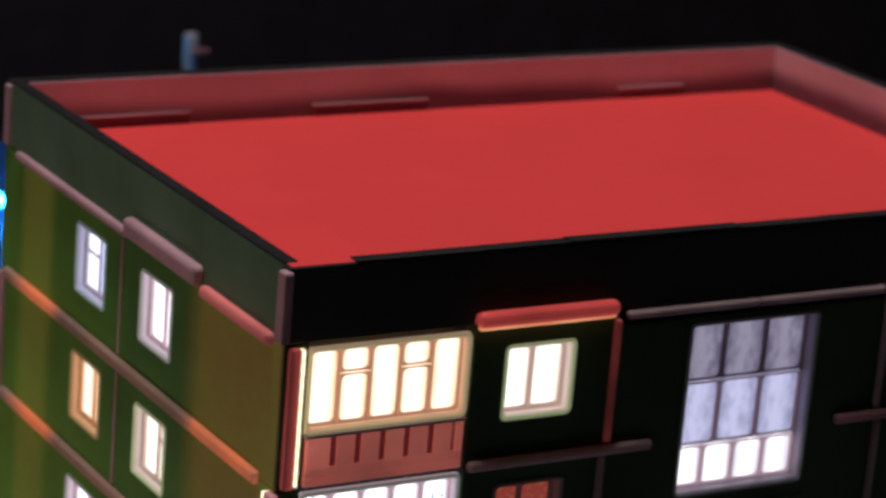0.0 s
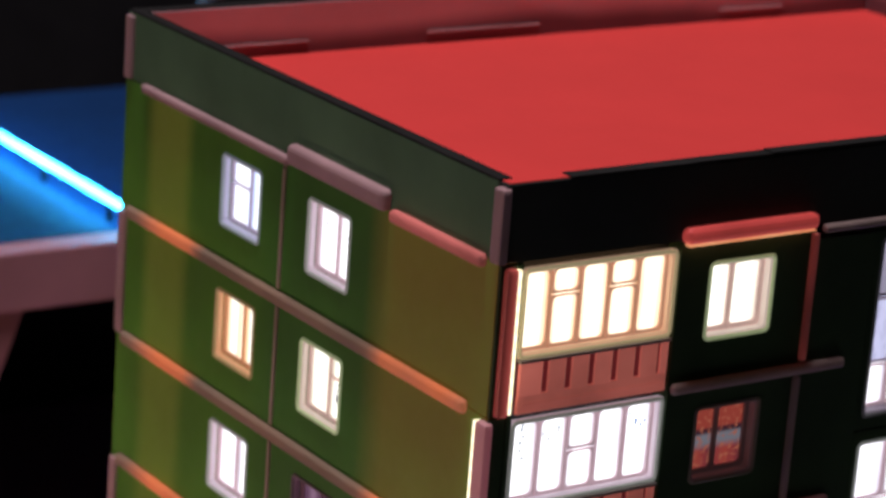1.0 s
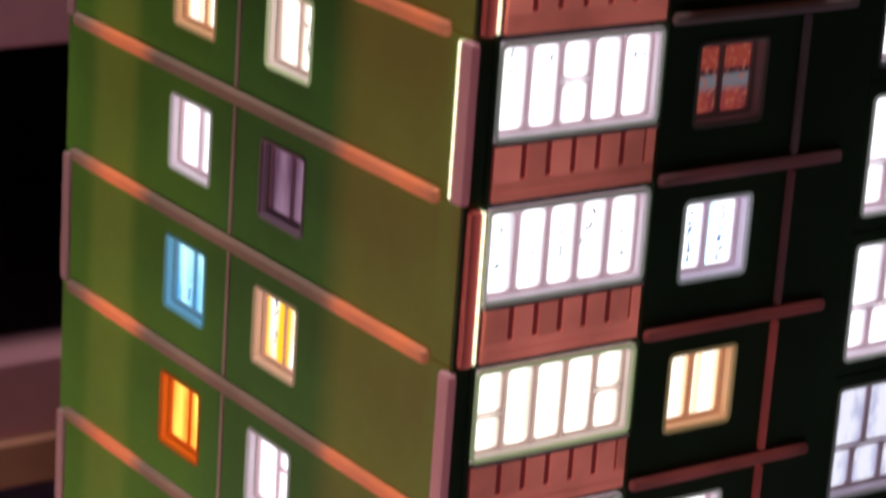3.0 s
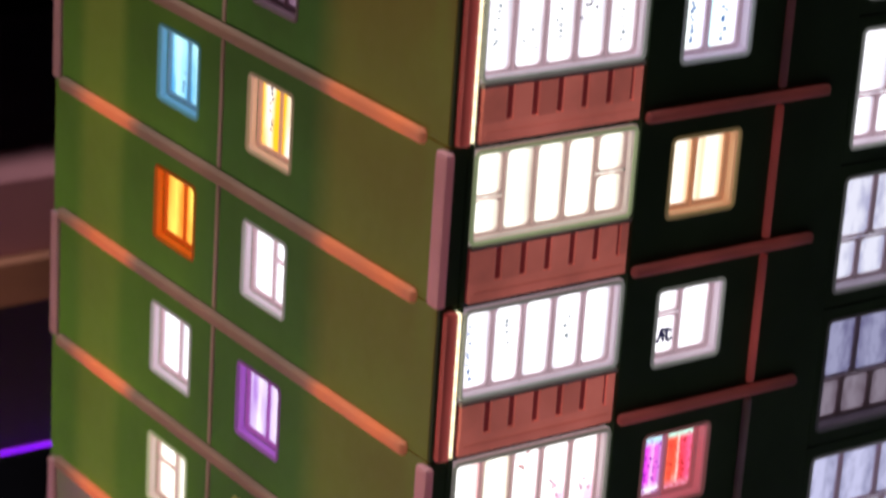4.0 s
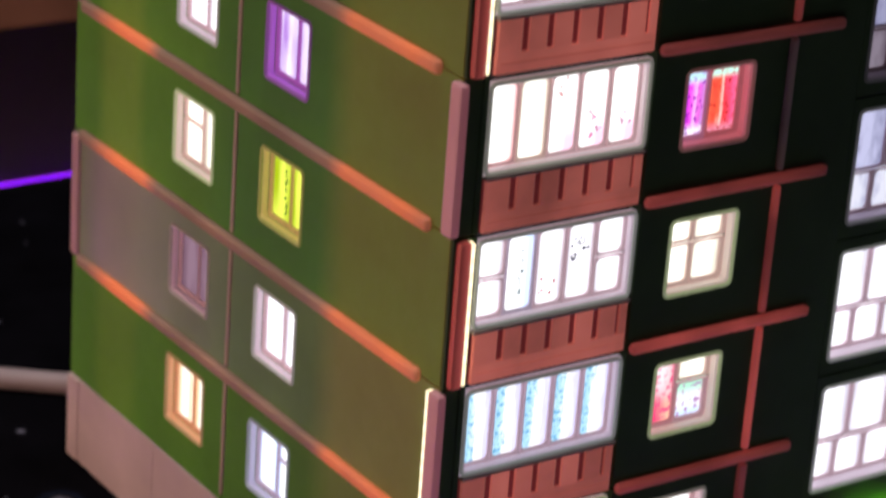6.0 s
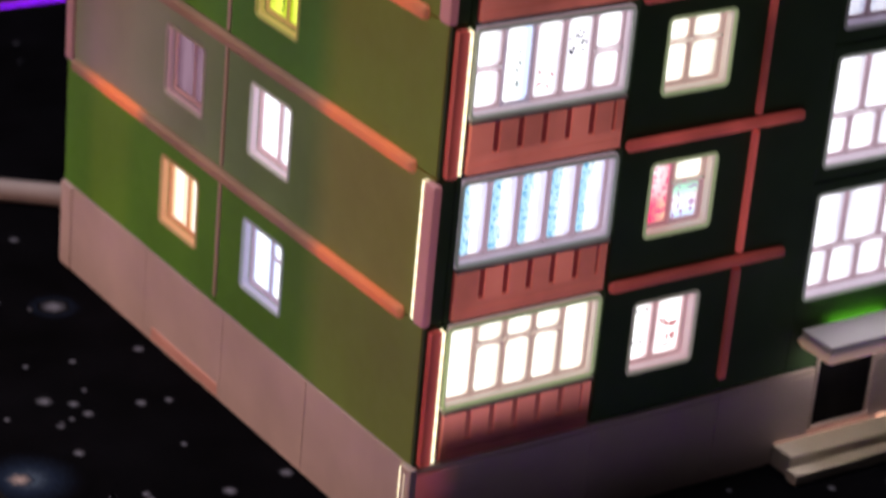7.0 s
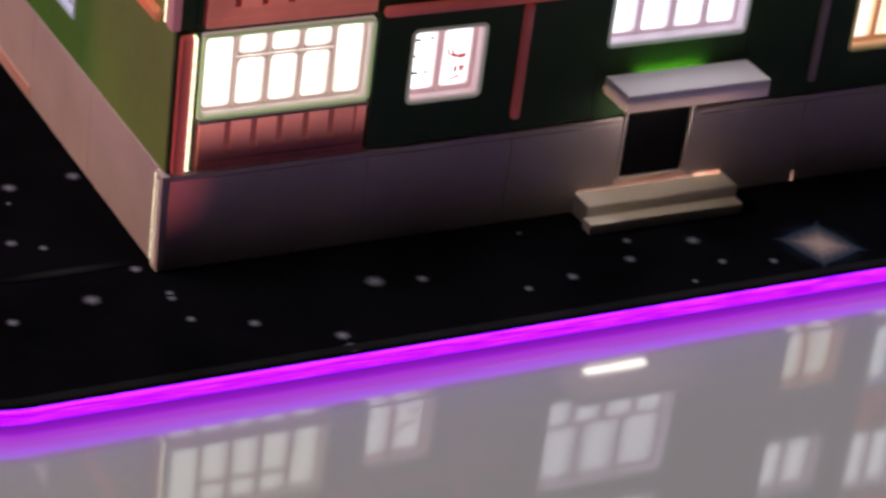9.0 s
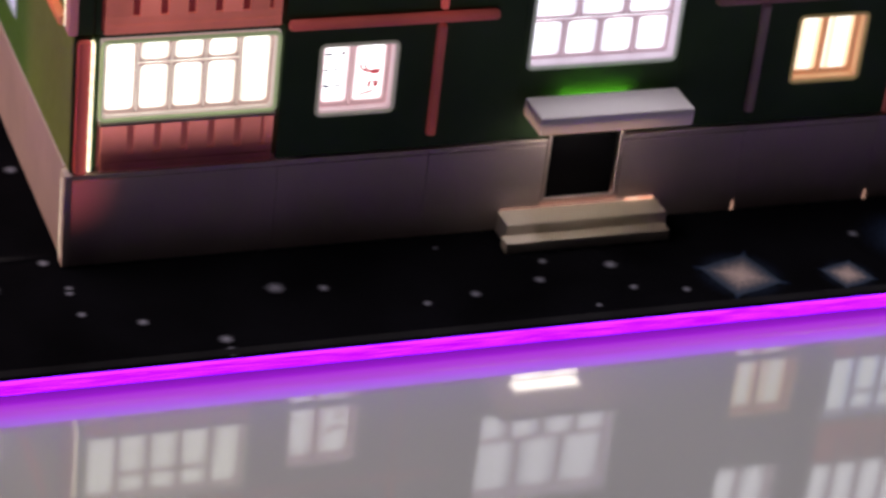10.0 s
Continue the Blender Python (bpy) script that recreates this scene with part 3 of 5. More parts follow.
def ring(bm, place, outer, hole, r, d0, d1, chamfer=0.012, k=3):
    """A plate with one rounded opening: outer and hole are (u0, u1, z0, z1)."""
    o = [(outer[1], outer[2]), (outer[1], outer[3]), (outer[0], outer[3]), (outer[0], outer[2])]
    out0 = [bm.verts.new(place(u, d0, z)) for u, z in o]
    out1 = [bm.verts.new(place(u, d1, z)) for u, z in o]
    h = hole
    c = chamfer
    la = [bm.verts.new(place(u, d0, z)) for u, z in loop_round(h[0] - c, h[1] + c, h[2] - c, h[3] + c, r + c, k)]
    lb = [bm.verts.new(place(u, d0 + c, z)) for u, z in loop_round(*h, r, k)]
    lc = [bm.verts.new(place(u, d1, z)) for u, z in loop_round(*h, r, k)]
    n = len(la)
    for i in range(n):
        j = (i + 1) % n
        bm.faces.new((la[i], la[j], lb[j], lb[i]))
        bm.faces.new((lb[i], lb[j], lc[j], lc[i]))
        ci, cj = i // (k + 1), j // (k + 1)
        if ci == cj:
            bm.faces.new((out0[ci], la[j], la[i]))
            bm.faces.new((out1[ci], lc[j], lc[i]))
        else:
            bm.faces.new((out0[ci], out0[cj], la[j], la[i]))
            bm.faces.new((out1[ci], out1[cj], lc[j], lc[i]))
    for i in range(4):
        j = (i + 1) % 4
        bm.faces.new((out0[i], out0[j], out1[j], out1[i]))


def slab(bm, place, u0, u1, z0, z1, d0, d1, bevel=0.0):
    a, b = place(u0, d0, z0), place(u1, d1, z1)
    box(bm, min(a.x, b.x), max(a.x, b.x), min(a.y, b.y), max(a.y, b.y), min(a.z, b.z), max(a.z, b.z), bevel)


def inner(cell, box_of, thin, wide):
    """The hole of one sash: wide bars along the frame, thin ones between two sashes."""
    edge = [wide if abs(a - b) < 1e-6 else thin for a, b in zip(cell, box_of)]
    return (cell[0] + edge[0], cell[1] - edge[1], cell[2] + edge[2], cell[3] - edge[3])


def collar(bm, place, u0, u1, z0, z1, w, r, d0, d1, k=4):
    """A flat band with rounded corners round an opening, its front edges rounded off."""
    c = 0.3 * w
    loops = []
    for grow, d in ((0.0, d1), (0.0, d0 + c), (-c, d0), (-w + c, d0), (-w, d0 + c), (-w, d1)):
        q = w + grow
        loops.append([bm.verts.new(place(u, d, z)) for u, z in loop_round(u0 - q, u1 + q, z0 - q, z1 + q, max(0.012, r + grow), k)])
    n = len(loops[0])
    for a, b in zip(loops, loops[1:] + loops[:1]):
        for i in range(n):
            j = (i + 1) % n
            bm.faces.new((a[i], a[j], b[j], b[i]))


def window(parent, place, u0, u1, z0, z1, panes, label, prints=None, rim=0.028, depth=0.10, mull=0.026, r=0.03, name="window", thin=0.0, step=0.02, proud=0.012):
    """A white plastic window set into its opening. panes: (u0, u1, z0, z1, light), shares of the inside."""
    bm = bmesh.new()
    ring(bm, place, (u0, u1, z0, z1), (u0 + rim, u1 - rim, z0 + rim, z1 - rim), 0.03, 0.004, depth, 0.012)
    iu0, iu1, iz0, iz1 = u0 + rim, u1 - rim, z0 + rim, z1 - rim
    w, h = iu1 - iu0, iz1 - iz0
    cells = []
    for a, b, c, d, light in panes:
        cell = (iu0 + a * w, iu0 + b * w, iz0 + c * h, iz0 + d * h)
        hole = inner(cell, (iu0, iu1, iz0, iz1), thin or mull, mull)
        cells.append((cell, hole, light))
    rim_mat, sash_mat, face_mat = frames_for(panes[-1][4])
    frame_ob = part(name, bm, rim_mat, parent, label)
    bm = bmesh.new()
    collar(bm, place, u0 + 0.018, u1 - 0.018, z0 + 0.018, z1 - 0.018, 0.026, 0.05, -proud, 0.006)
    part("frame_edge", bm, face_mat, frame_ob, "rounded front edge of the frame")
    for i, (cell, hole, light) in enumerate(cells):
        if prints and i in prints:
            bm = bmesh.new()
            draw(bm, place, hole, depth + step - 0.003, prints[i][0])
            part("print", bm, prints[i][1], frame_ob, "small print on the pane")
        bm = bmesh.new()
        inset = [0.0 if abs(a - b) < 1e-6 else g for a, b, g in zip(cell, (iu0, iu1, iz0, iz1), (0.005, 0.005, 0.008, 0.008))]
        ring(bm, place, (cell[0] + inset[0], cell[1] - inset[1], cell[2] + inset[2], cell[3] - inset[3]), hole, r, depth + step - 0.02, depth + step, 0.006)
        part("sash", bm, frames_for(light)[1], frame_ob)
        bm = bmesh.new()
        slab(bm, place, *cell, depth + step + 0.001, depth + step + 0.01)
        part("pane", bm, light, frame_ob)
    return frame_ob


def stroke(bm, place, d, u0, z0, u1, z1, w):
    """A flat stroke of width w from one point of the pane to another."""
    t = Vector((u1 - u0, z1 - z0)).normalized() * (w / 2)
    pts = ((u0 + t.y, z0 - t.x), (u1 + t.y, z1 - t.x), (u1 - t.y, z1 + t.x), (u0 - t.y, z0 + t.x))
    front = [bm.verts.new(place(u, d, z)) for u, z in pts]
    back = [bm.verts.new(place(u, d + 0.002, z)) for u, z in pts]
    bm.faces.new(front), bm.faces.new(back)
    for i in range(4):
        bm.faces.new((front[i], front[(i + 1) % 4], back[(i + 1) % 4], back[i]))


def draw(bm, place, hole, d, style):
    """dots: a loose column of short bars; figure: a small upright figure of strokes; sign: a row of crossing strokes."""
    u0, u1, z0, z1 = hole
    w, h = u1 - u0, z1 - z0
    kind, at, low, high = style
    if kind == "dots":
        z = z0 + low * h
        while z < z0 + high * h:
            u = u0 + w * (at + rnd.uniform(-0.08, 0.08))
            stroke(bm, place, d, u, z, u + rnd.uniform(0.010, 0.028), z + rnd.uniform(-0.018, 0.018), rnd.uniform(0.013, 0.025))
            z += h * rnd.choice((0.06, 0.07, 0.09, 0.14))
    elif kind == "cluster":
        for _ in range(int(at * 40)):
            u, z = u0 + w * rnd.gauss(0.5, 0.17), z0 + h * rnd.uniform(low, high)
            stroke(bm, place, d, u, z, u + rnd.uniform(-0.018, 0.018), z + rnd.uniform(-0.022, 0.022), rnd.uniform(0.010, 0.018))
    elif kind == "rows":
        for row in range(3):
            z = z0 + h * (low + (high - low) * row / 2)
            u = u0 + w * 0.06
            while u < u0 + w * 0.85:
                step = rnd.uniform(0.012, 0.05)
                stroke(bm, place, d, u, z + rnd.uniform(-0.01, 0.01), u + step, z + rnd.uniform(-0.012, 0.012), rnd.uniform(0.008, 0.018))
                u += step + rnd.uniform(0.01, 0.07)
    elif kind == "sign":
        a, b = u0 + w * at, z0 + h * low
        q = h * (high - low)
        for x0, y0, x1, y1 in ((0.0, 0.1, 0.30, 1.0), (0.30, 1.0, 0.45, 0.1), (0.05, 0.5, 0.78, 0.46), (0.62, 0.9, 0.72, 0.1), (0.62, 0.9, 1.05, 0.72), (0.72, 0.1, 1.1, 0.28), (0.3, 0.75, 0.62, 0.9)):
            stroke(bm, place, d, a + q * x0, b + q * y0, a + q * x1, b + q * y1, 0.021)
    else:
        a, b = u0 + w * at, z0 + h * low
        q = h * (high - low)
        for x0, y0, x1, y1, t in ((-0.20, 0.70, -0.155, 0.58, 0.010), (-0.155, 0.58, 0.02, 0.51, 0.012), (-0.10, 0.70, -0.066, 0.59, 0.010), (-0.066, 0.59, 0.03, 0.52, 0.012),
                                  (0.0, 0.52, 0.26, 0.54, 0.017), (0.08, 0.47, 0.24, 0.50, 0.012), (0.035, 0.13, 0.035, 0.25, 0.017), (0.17, 0.14, 0.20, 0.26, 0.023),
                                  (0.03, 0.26, 0.25, 0.265, 0.007), (-0.17, -0.05, 0.0, -0.01, 0.008), (0.0, -0.01, 0.14, 0.03, 0.012)):
            stroke(bm, place, d, a + q * x0, b + q * y0, a + q * x1, b + q * y1, 1.25 * t)


def wall_panel(parent, place, outer, hole, material, label=""):
    bm = bmesh.new()
    g = 0.006
    o = (outer[0] + g, outer[1] - g, outer[2] + g, outer[3] - g)
    if hole:
        ring(bm, place, o, hole, 0.035, 0.0, 0.13, 0.008)
    else:
        slab(bm, place, *o, 0.0, 0.13, 0.006)
    return part("wall_panel", bm, material, parent, label)


def bar(parent, name, place, u0, u1, z0, z1, out, material, label=""):
    """A raised trim strip with rounded edges, proud of the wall by out."""
    bm = bmesh.new()
    slab(bm, place, u0, u1, z0, z1, -out, 0.02)
    bmesh.ops.bevel(bm, geom=list(bm.edges), offset=0.42 * min(z1 - z0, u1 - u0, out + 0.02), segments=3, affect="EDGES", profile=0.5)
    return part(name, bm, material, parent, label)


INK = plastic("blue_black_ink", (0.05, 0.05, 0.14), 0.6, layers=False, painted_glow=0.3)
INK_GREY = plastic("pale_ink", (0.30, 0.38, 0.42), 0.6, layers=False, painted_glow=0.5)
INK_BLUE = plastic("blue_ink", (0.10, 0.25, 0.55), 0.6, layers=False, painted_glow=0.6)
INK_RED = plastic("red_ink", (0.55, 0.10, 0.12), 0.6, layers=False, painted_glow=0.6)
INK_PINK = plastic("pink_ink", (0.75, 0.35, 0.55), 0.6, layers=False, painted_glow=0.5)
INK_GREEN = plastic("green_ink", (0.08, 0.30, 0.03), 0.6, layers=False, painted_glow=0.2)
BAL_PRINTS = {1: {0: (("dots", 0.4, 0.5, 0.95), INK_GREY), 1: (("cluster", 0.15, 0.6, 0.9), INK_GREY), 5: (("cluster", 0.2, 0.6, 0.95), INK_BLUE)},
              2: {0: (("dots", 0.4, 0.3, 0.9), INK_GREY), 1: (("cluster", 0.2, 0.1, 0.6), INK_GREY), 2: (("dots", 0.4, 0.3, 0.95), INK_GREY),
                  3: (("cluster", 0.25, 0.4, 0.9), INK), 4: (("dots", 0.5, 0.1, 0.6), INK_GREY)},
              4: {0: (("dots", 0.25, 0.1, 0.85), INK_BLUE), 1: (("dots", 0.5, 0.5, 0.8), INK_GREY), 3: (("dots", 0.5, 0.35, 0.75), INK_GREY)},
              5: {2: (("cluster", 0.25, 0.74, 0.95), INK_RED), 3: (("cluster", 0.4, 0.1, 0.45), INK_PINK), 4: (("cluster", 0.2, 0.2, 0.4), INK_PINK)},
              6: {4: (("cluster", 0.5, 0.5, 0.85), INK), 3: (("cluster", 0.3, 0.1, 0.32), INK_RED), 2: (("dots", 0.5, 0.2, 0.8), INK_GREY)}}
END_PRINTS = {(0, 1): {0: (("dots", 0.55, 0.5, 0.8), INK), 1: (("dots", 0.5, 0.55, 0.75), INK)}, (3, 1): {0: (("dots", 0.5, 0.3, 0.95), INK)},
              (6, 1): {0: (("dots", 0.3, 0.1, 0.9), INK_GREEN)}, (3, 0): {0: (("dots", 0.25, 0.1, 0.5), INK_BLUE)}, (1, 1): {1: (("dots", 0.5, 0.4, 0.9), INK)}}
F_PRINTS = {2: {0: (("dots", 0.4, 0.1, 0.9), INK_BLUE), 1: (("dots", 0.5, 0.1, 0.9), INK_BLUE)}, 4: {0: (("sign", 0.30, 0.22, 0.66), INK)},
            8: {0: (("rows", 0.3, 0.28, 0.85), INK), 1: (("figure", 0.5, 0.12, 0.85), INK_RED)}}

# ---- building ----
LENGTH, DEPTH = 7.40, 4.93
house = thing("apartment_building", "nine-storey model apartment block with lit windows on a black pad", "model building")
house.location = (0, 0, 0.1 * U)      # its parts start 0.1 storeys over the pad
one_box("core", (0.17, LENGTH - 0.17, 0.17, DEPTH - 0.12, 0.05, 9.66), CORE, house, 0)

# end wall, two windows a storey
L_WIN, R_WIN = (2.876, 3.429), (1.707, 2.25)
END_L = [BLUEISH, AMBER, WHITE, CYAN, ORANGE_LIT, WHITE, CREAM, DIMROSE, AMBER]
END_R = [WHITE, CREAM, DIMPURPLE, YELLOWS, WHITE, VIOLET, LIME, WHITE, BLUEISH]
SPLIT = {(0, 0), (6, 0), (4, 1), (1, 1), (8, 1)}
for k in range(9):
    n = 8 - k
    z0, z1 = 0.6 + n, 1.6 + n
    for side, (win, lights, ext) in enumerate(((L_WIN, END_L, (2.58, DEPTH)), (R_WIN, END_R, (0.03, 2.58)))):
        wz = (0.884 + n, 1.415 + n)
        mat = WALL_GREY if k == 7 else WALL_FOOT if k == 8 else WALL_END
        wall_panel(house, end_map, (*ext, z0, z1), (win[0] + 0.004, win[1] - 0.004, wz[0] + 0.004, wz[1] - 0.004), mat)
        li = lights[k]
        if (k, side) in SPLIT:
            wide = [(0.44, 1.0, 0.0, 0.62, li), (0.44, 1.0, 0.62, 1.0, li), (0.0, 0.44, 0.0, 1.0, li)] if side == 0 else \
                   [(0.44, 1.0, 0.0, 1.0, li), (0.0, 0.44, 0.0, 0.66, li), (0.0, 0.44, 0.66, 1.0, li)]
        else:
            wide = [(0.44, 1.0, 0.0, 1.0, li), (0.0, 0.44, 0.0, 1.0, li)]
        window(house, end_map, *win, *wz, wide, "white-framed lit window", END_PRINTS.get((k, side)), r=0.02, depth=0.05, mull=0.03, thin=0.011, step=0.025)
    # ledge below the storey, orange outside and tan in the middle
    if k < 8:
        z = 0.6 + n
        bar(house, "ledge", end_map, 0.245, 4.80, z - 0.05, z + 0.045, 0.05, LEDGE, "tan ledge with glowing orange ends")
    bar(house, "wall_strip", end_map, 2.558, 2.602, z0 + 0.055, z1 - 0.06, 0.016, TAN)
bar(house, "ledge", end_map, 2.50, 4.62, 9.56, 9.63, 0.05, PINK)
bar(house, "hood", end_map, 1.25, 2.47, 9.59, 9.74, 0.08, PINK, "thick pink hood over a window")
bar(house, "ledge", end_map, 0.16, 1.21, 9.54, 9.63, 0.06, RUST)

# front wall, mirrored about the stair
MID = LENGTH / 2
BAL_LIGHT = [WARM, WHITE, WHITE, CREAM, WHITE, CREAM, WHITE, BLUE_PRINT, CREAM]
BAL_SPLIT = [{1: 0.66, 3: 0.66}, {2: 0.52}, {}, {0: 0.45, 4: 0.5}, {}, {}, {0: 0.5, 4: 0.5}, {}, {1: 0.68, 2: 0.68, 3: 0.68}]
F_LIGHT = [(CREAM, CREAM), (PIC_F2, PIC_F2), (PIC_F3, PIC_F3), (AMBER, AMBER), (WHITE, WHITE), (PIC_F6L, PIC_F6R),
           (CREAM, CREAM), (PIC_F8L, PIC_F8R), (WHITE_ROSE, WHITE_ROSE)]
G_LIGHT = [(WHITE, WHITE), (WARM, WARM), (WHITE, WHITE), (PIC_F2, PIC_F2), (WHITE, WHITE), (CREAM, CREAM), (WHITE, WHITE), (WHITE, WHITE), (AMBER, AMBER)]
F_SPLIT = [(), (), (), (), (0,), (), (0, 1), (1,), ()]


ACROSS, UPRIGHT = (0, 1, 2, 2, 2, 3, 4, 3), (2, 0, 1, 3, 3, 0, 4, 4, 2)      # which painted glow level the strips get, storey by storey
BAL_PANES = {(5, 0): ROSE_SIDE, (5, 2): PINK_LOW, (5, 3): PINK_LOW, (5, 4): PINK_LOW, (6, 1): BLUE_SIDE}


def flip(u0, u1, mirrored):
    return (LENGTH - u1, LENGTH - u0) if mirrored else (u0, u1)


for mirrored in (False, True):
    for k in range(9):
        n = 8 - k
        z0, z1 = 0.6 + n, 1.6 + n
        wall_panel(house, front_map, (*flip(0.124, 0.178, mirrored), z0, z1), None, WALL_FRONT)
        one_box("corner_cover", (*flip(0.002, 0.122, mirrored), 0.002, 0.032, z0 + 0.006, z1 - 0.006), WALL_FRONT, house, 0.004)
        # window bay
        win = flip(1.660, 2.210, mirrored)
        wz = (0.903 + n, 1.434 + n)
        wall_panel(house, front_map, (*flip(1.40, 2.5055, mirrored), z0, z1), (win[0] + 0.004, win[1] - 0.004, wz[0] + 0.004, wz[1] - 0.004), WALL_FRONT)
        lights = (G_LIGHT if mirrored else F_LIGHT)[k]
        panes = []
        for i, (a, b) in enumerate(((0.0, 0.46), (0.46, 1.0))):
            if i in F_SPLIT[k] and not mirrored:
                panes += [(a, b, 0.0, 0.62, lights[i]), (a, b, 0.62, 1.0, CREAM if k == 7 else lights[i])]
            else:
                panes.append((a, b, 0.0, 1.0, lights[i]))
        window(house, front_map, *win, *wz, panes, "white-framed lit window", None if mirrored else F_PRINTS.get(k), r=0.025, depth=0.075, mull=0.03, thin=0.02)
        # glazed balcony
        g = flip(0.183, 1.378, mirrored)
        light = BAL_LIGHT[k] if not mirrored else (BLUEISH if k == 8 else WHITE)
        panes = []
        for i in range(5):
            a, b = i / 5, (i + 1) / 5
            s = BAL_SPLIT[k].get(i)
            if s:
                panes += [(a, b, 0.0, s, light), (a, b, s, 1.0, light)]
            else:
                panes.append((a, b, 0.0, 1.0, light if mirrored else BAL_PANES.get((k, i), light)))
        window(house, front_map, *g, 0.972 + n, 1.552 + n, panes, "white balcony glazing, lit from inside", None if mirrored else BAL_PRINTS.get(k), depth=0.055, mull=0.019, r=0.033, name="balcony_glazing")
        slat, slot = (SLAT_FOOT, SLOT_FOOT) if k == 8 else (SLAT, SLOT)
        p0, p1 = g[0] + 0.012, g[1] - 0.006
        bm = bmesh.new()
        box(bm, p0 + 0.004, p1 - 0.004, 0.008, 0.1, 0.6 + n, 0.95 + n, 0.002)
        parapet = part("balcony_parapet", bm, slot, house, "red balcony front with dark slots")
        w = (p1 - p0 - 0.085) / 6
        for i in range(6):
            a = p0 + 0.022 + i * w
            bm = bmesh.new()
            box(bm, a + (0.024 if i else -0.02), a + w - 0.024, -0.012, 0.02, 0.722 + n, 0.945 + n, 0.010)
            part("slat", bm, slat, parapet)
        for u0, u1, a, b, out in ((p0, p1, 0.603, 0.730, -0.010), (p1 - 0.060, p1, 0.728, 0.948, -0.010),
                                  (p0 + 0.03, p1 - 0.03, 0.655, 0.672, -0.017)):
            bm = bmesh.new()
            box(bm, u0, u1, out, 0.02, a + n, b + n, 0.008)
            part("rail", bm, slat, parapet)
        bm = bmesh.new()
        box(bm, g[0], g[1], -0.026, 0.03, 0.944 + n, 0.968 + n, 0.008)
        part("coping", bm, COPING, parapet, "grey coping under the balcony glazing")
        # trim strips
        if k < 8:
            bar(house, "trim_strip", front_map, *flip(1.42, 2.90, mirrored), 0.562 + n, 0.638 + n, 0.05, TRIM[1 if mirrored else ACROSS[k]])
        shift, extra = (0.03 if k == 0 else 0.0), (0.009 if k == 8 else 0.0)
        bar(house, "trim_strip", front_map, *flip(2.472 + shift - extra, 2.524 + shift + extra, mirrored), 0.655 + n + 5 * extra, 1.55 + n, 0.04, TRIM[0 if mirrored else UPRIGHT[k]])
        # corner posts change side from storey to storey
        if k % 2 == 0:
            one_box("corner_post", (*flip(0.02, 0.108, mirrored), -0.05, 0.02, z0 + 0.01, z1 - 0.02), RED_POST, house, 0.028)
            one_box("seam_strip", (*flip(0.110, 0.128, mirrored), -0.046, 0.02, z0 + 0.03, z1 - 0.03), SEAM, house, 0.004, "thin glowing seam")
        else:
            one_box("corner_post", (*flip(-0.05, 0.02, mirrored), -0.03, 0.093, z0 + 0.01, z1 - 0.02), PINK_POST, house, 0.03)
            one_box("corner_post", (*flip(-0.03, 0.02, mirrored), DEPTH - 0.11, DEPTH - 0.005, z0 + 0.01, z1 - 0.02), PINK, house, 0.016)
            if k in (1, 7):
                one_box("seam_strip", (*flip(-0.046, 0.02, mirrored), 0.095, 0.111, z0 + 0.03, z1 - 0.03), SEAM, house, 0.003, "thin glowing seam")
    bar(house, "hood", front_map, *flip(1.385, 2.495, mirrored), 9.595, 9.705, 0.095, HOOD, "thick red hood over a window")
    one_box("seam_strip", (*flip(1.41, 2.47, mirrored), -0.07, -0.02, 9.582, 9.594), HOOD_SEAM, house, 0.003, "thin glowing seam")
    bar(house, "trim_strip", front_map, *flip(2.59, MID, mirrored), 9.54, 9.60, 0.045, TRIM[0])
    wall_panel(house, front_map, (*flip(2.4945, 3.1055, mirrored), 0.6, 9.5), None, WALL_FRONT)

# stair windows: three tall panes over four small ones
S0, S1 = 3.155, 4.265
for n in range(8, 0, -1):
    light = [LILAC, STAIR, STAIR, PALE_LILAC, DARK_LILAC, LILAC, STAIR, STAIR][8 - n]
    low = [STAIR, STAIR, STAIR, PALE_LILAC, DIM_BROWN, PALE_LILAC, STAIR, STAIR][8 - n]
    top = n + 0.96 if n < 8 else 9.445
    wall_panel(house, front_map, (3.0945, LENGTH - 3.0945, n + 0.05 if n > 1 else 0.6, n + 1.05 if n < 8 else 9.5),
               (S0 + 0.004, S1 - 0.004, n + 0.154, top - 0.004), WALL_FRONT)
    s = 0.30 / (top - n - 0.15) + 0.02
    m = 0.64
    panes = [(i / 4, (i + 1) / 4, 0.0, s, low) for i in range(4)]
    if n == 8:
        panes += [(i / 3, (i + 1) / 3, s, m, light) for i in range(3)]
        panes += [(i / 3, (i + 1) / 3, m, 1.0, GREY_LIT) for i in range(3)]
    else:
        panes += [(i / 3, (i + 1) / 3, s, 1.0, light) for i in range(3)]
    window(house, front_map, S0, S1, n + 0.15, top, panes, "tall white-framed stair window", r=0.03, rim=0.025, mull=0.021)

# other two walls
for k in range(9):
    one_box("wall_panel", (0.02, LENGTH, DEPTH - 0.1, DEPTH, 0.606 + k, 1.594 + k), WALL_FRONT, house, 0.006)
    one_box("wall_panel", (LENGTH - 0.1, LENGTH, 0.11, DEPTH - 0.11, 0.606 + k, 1.594 + k), WALL_END, house, 0.006)

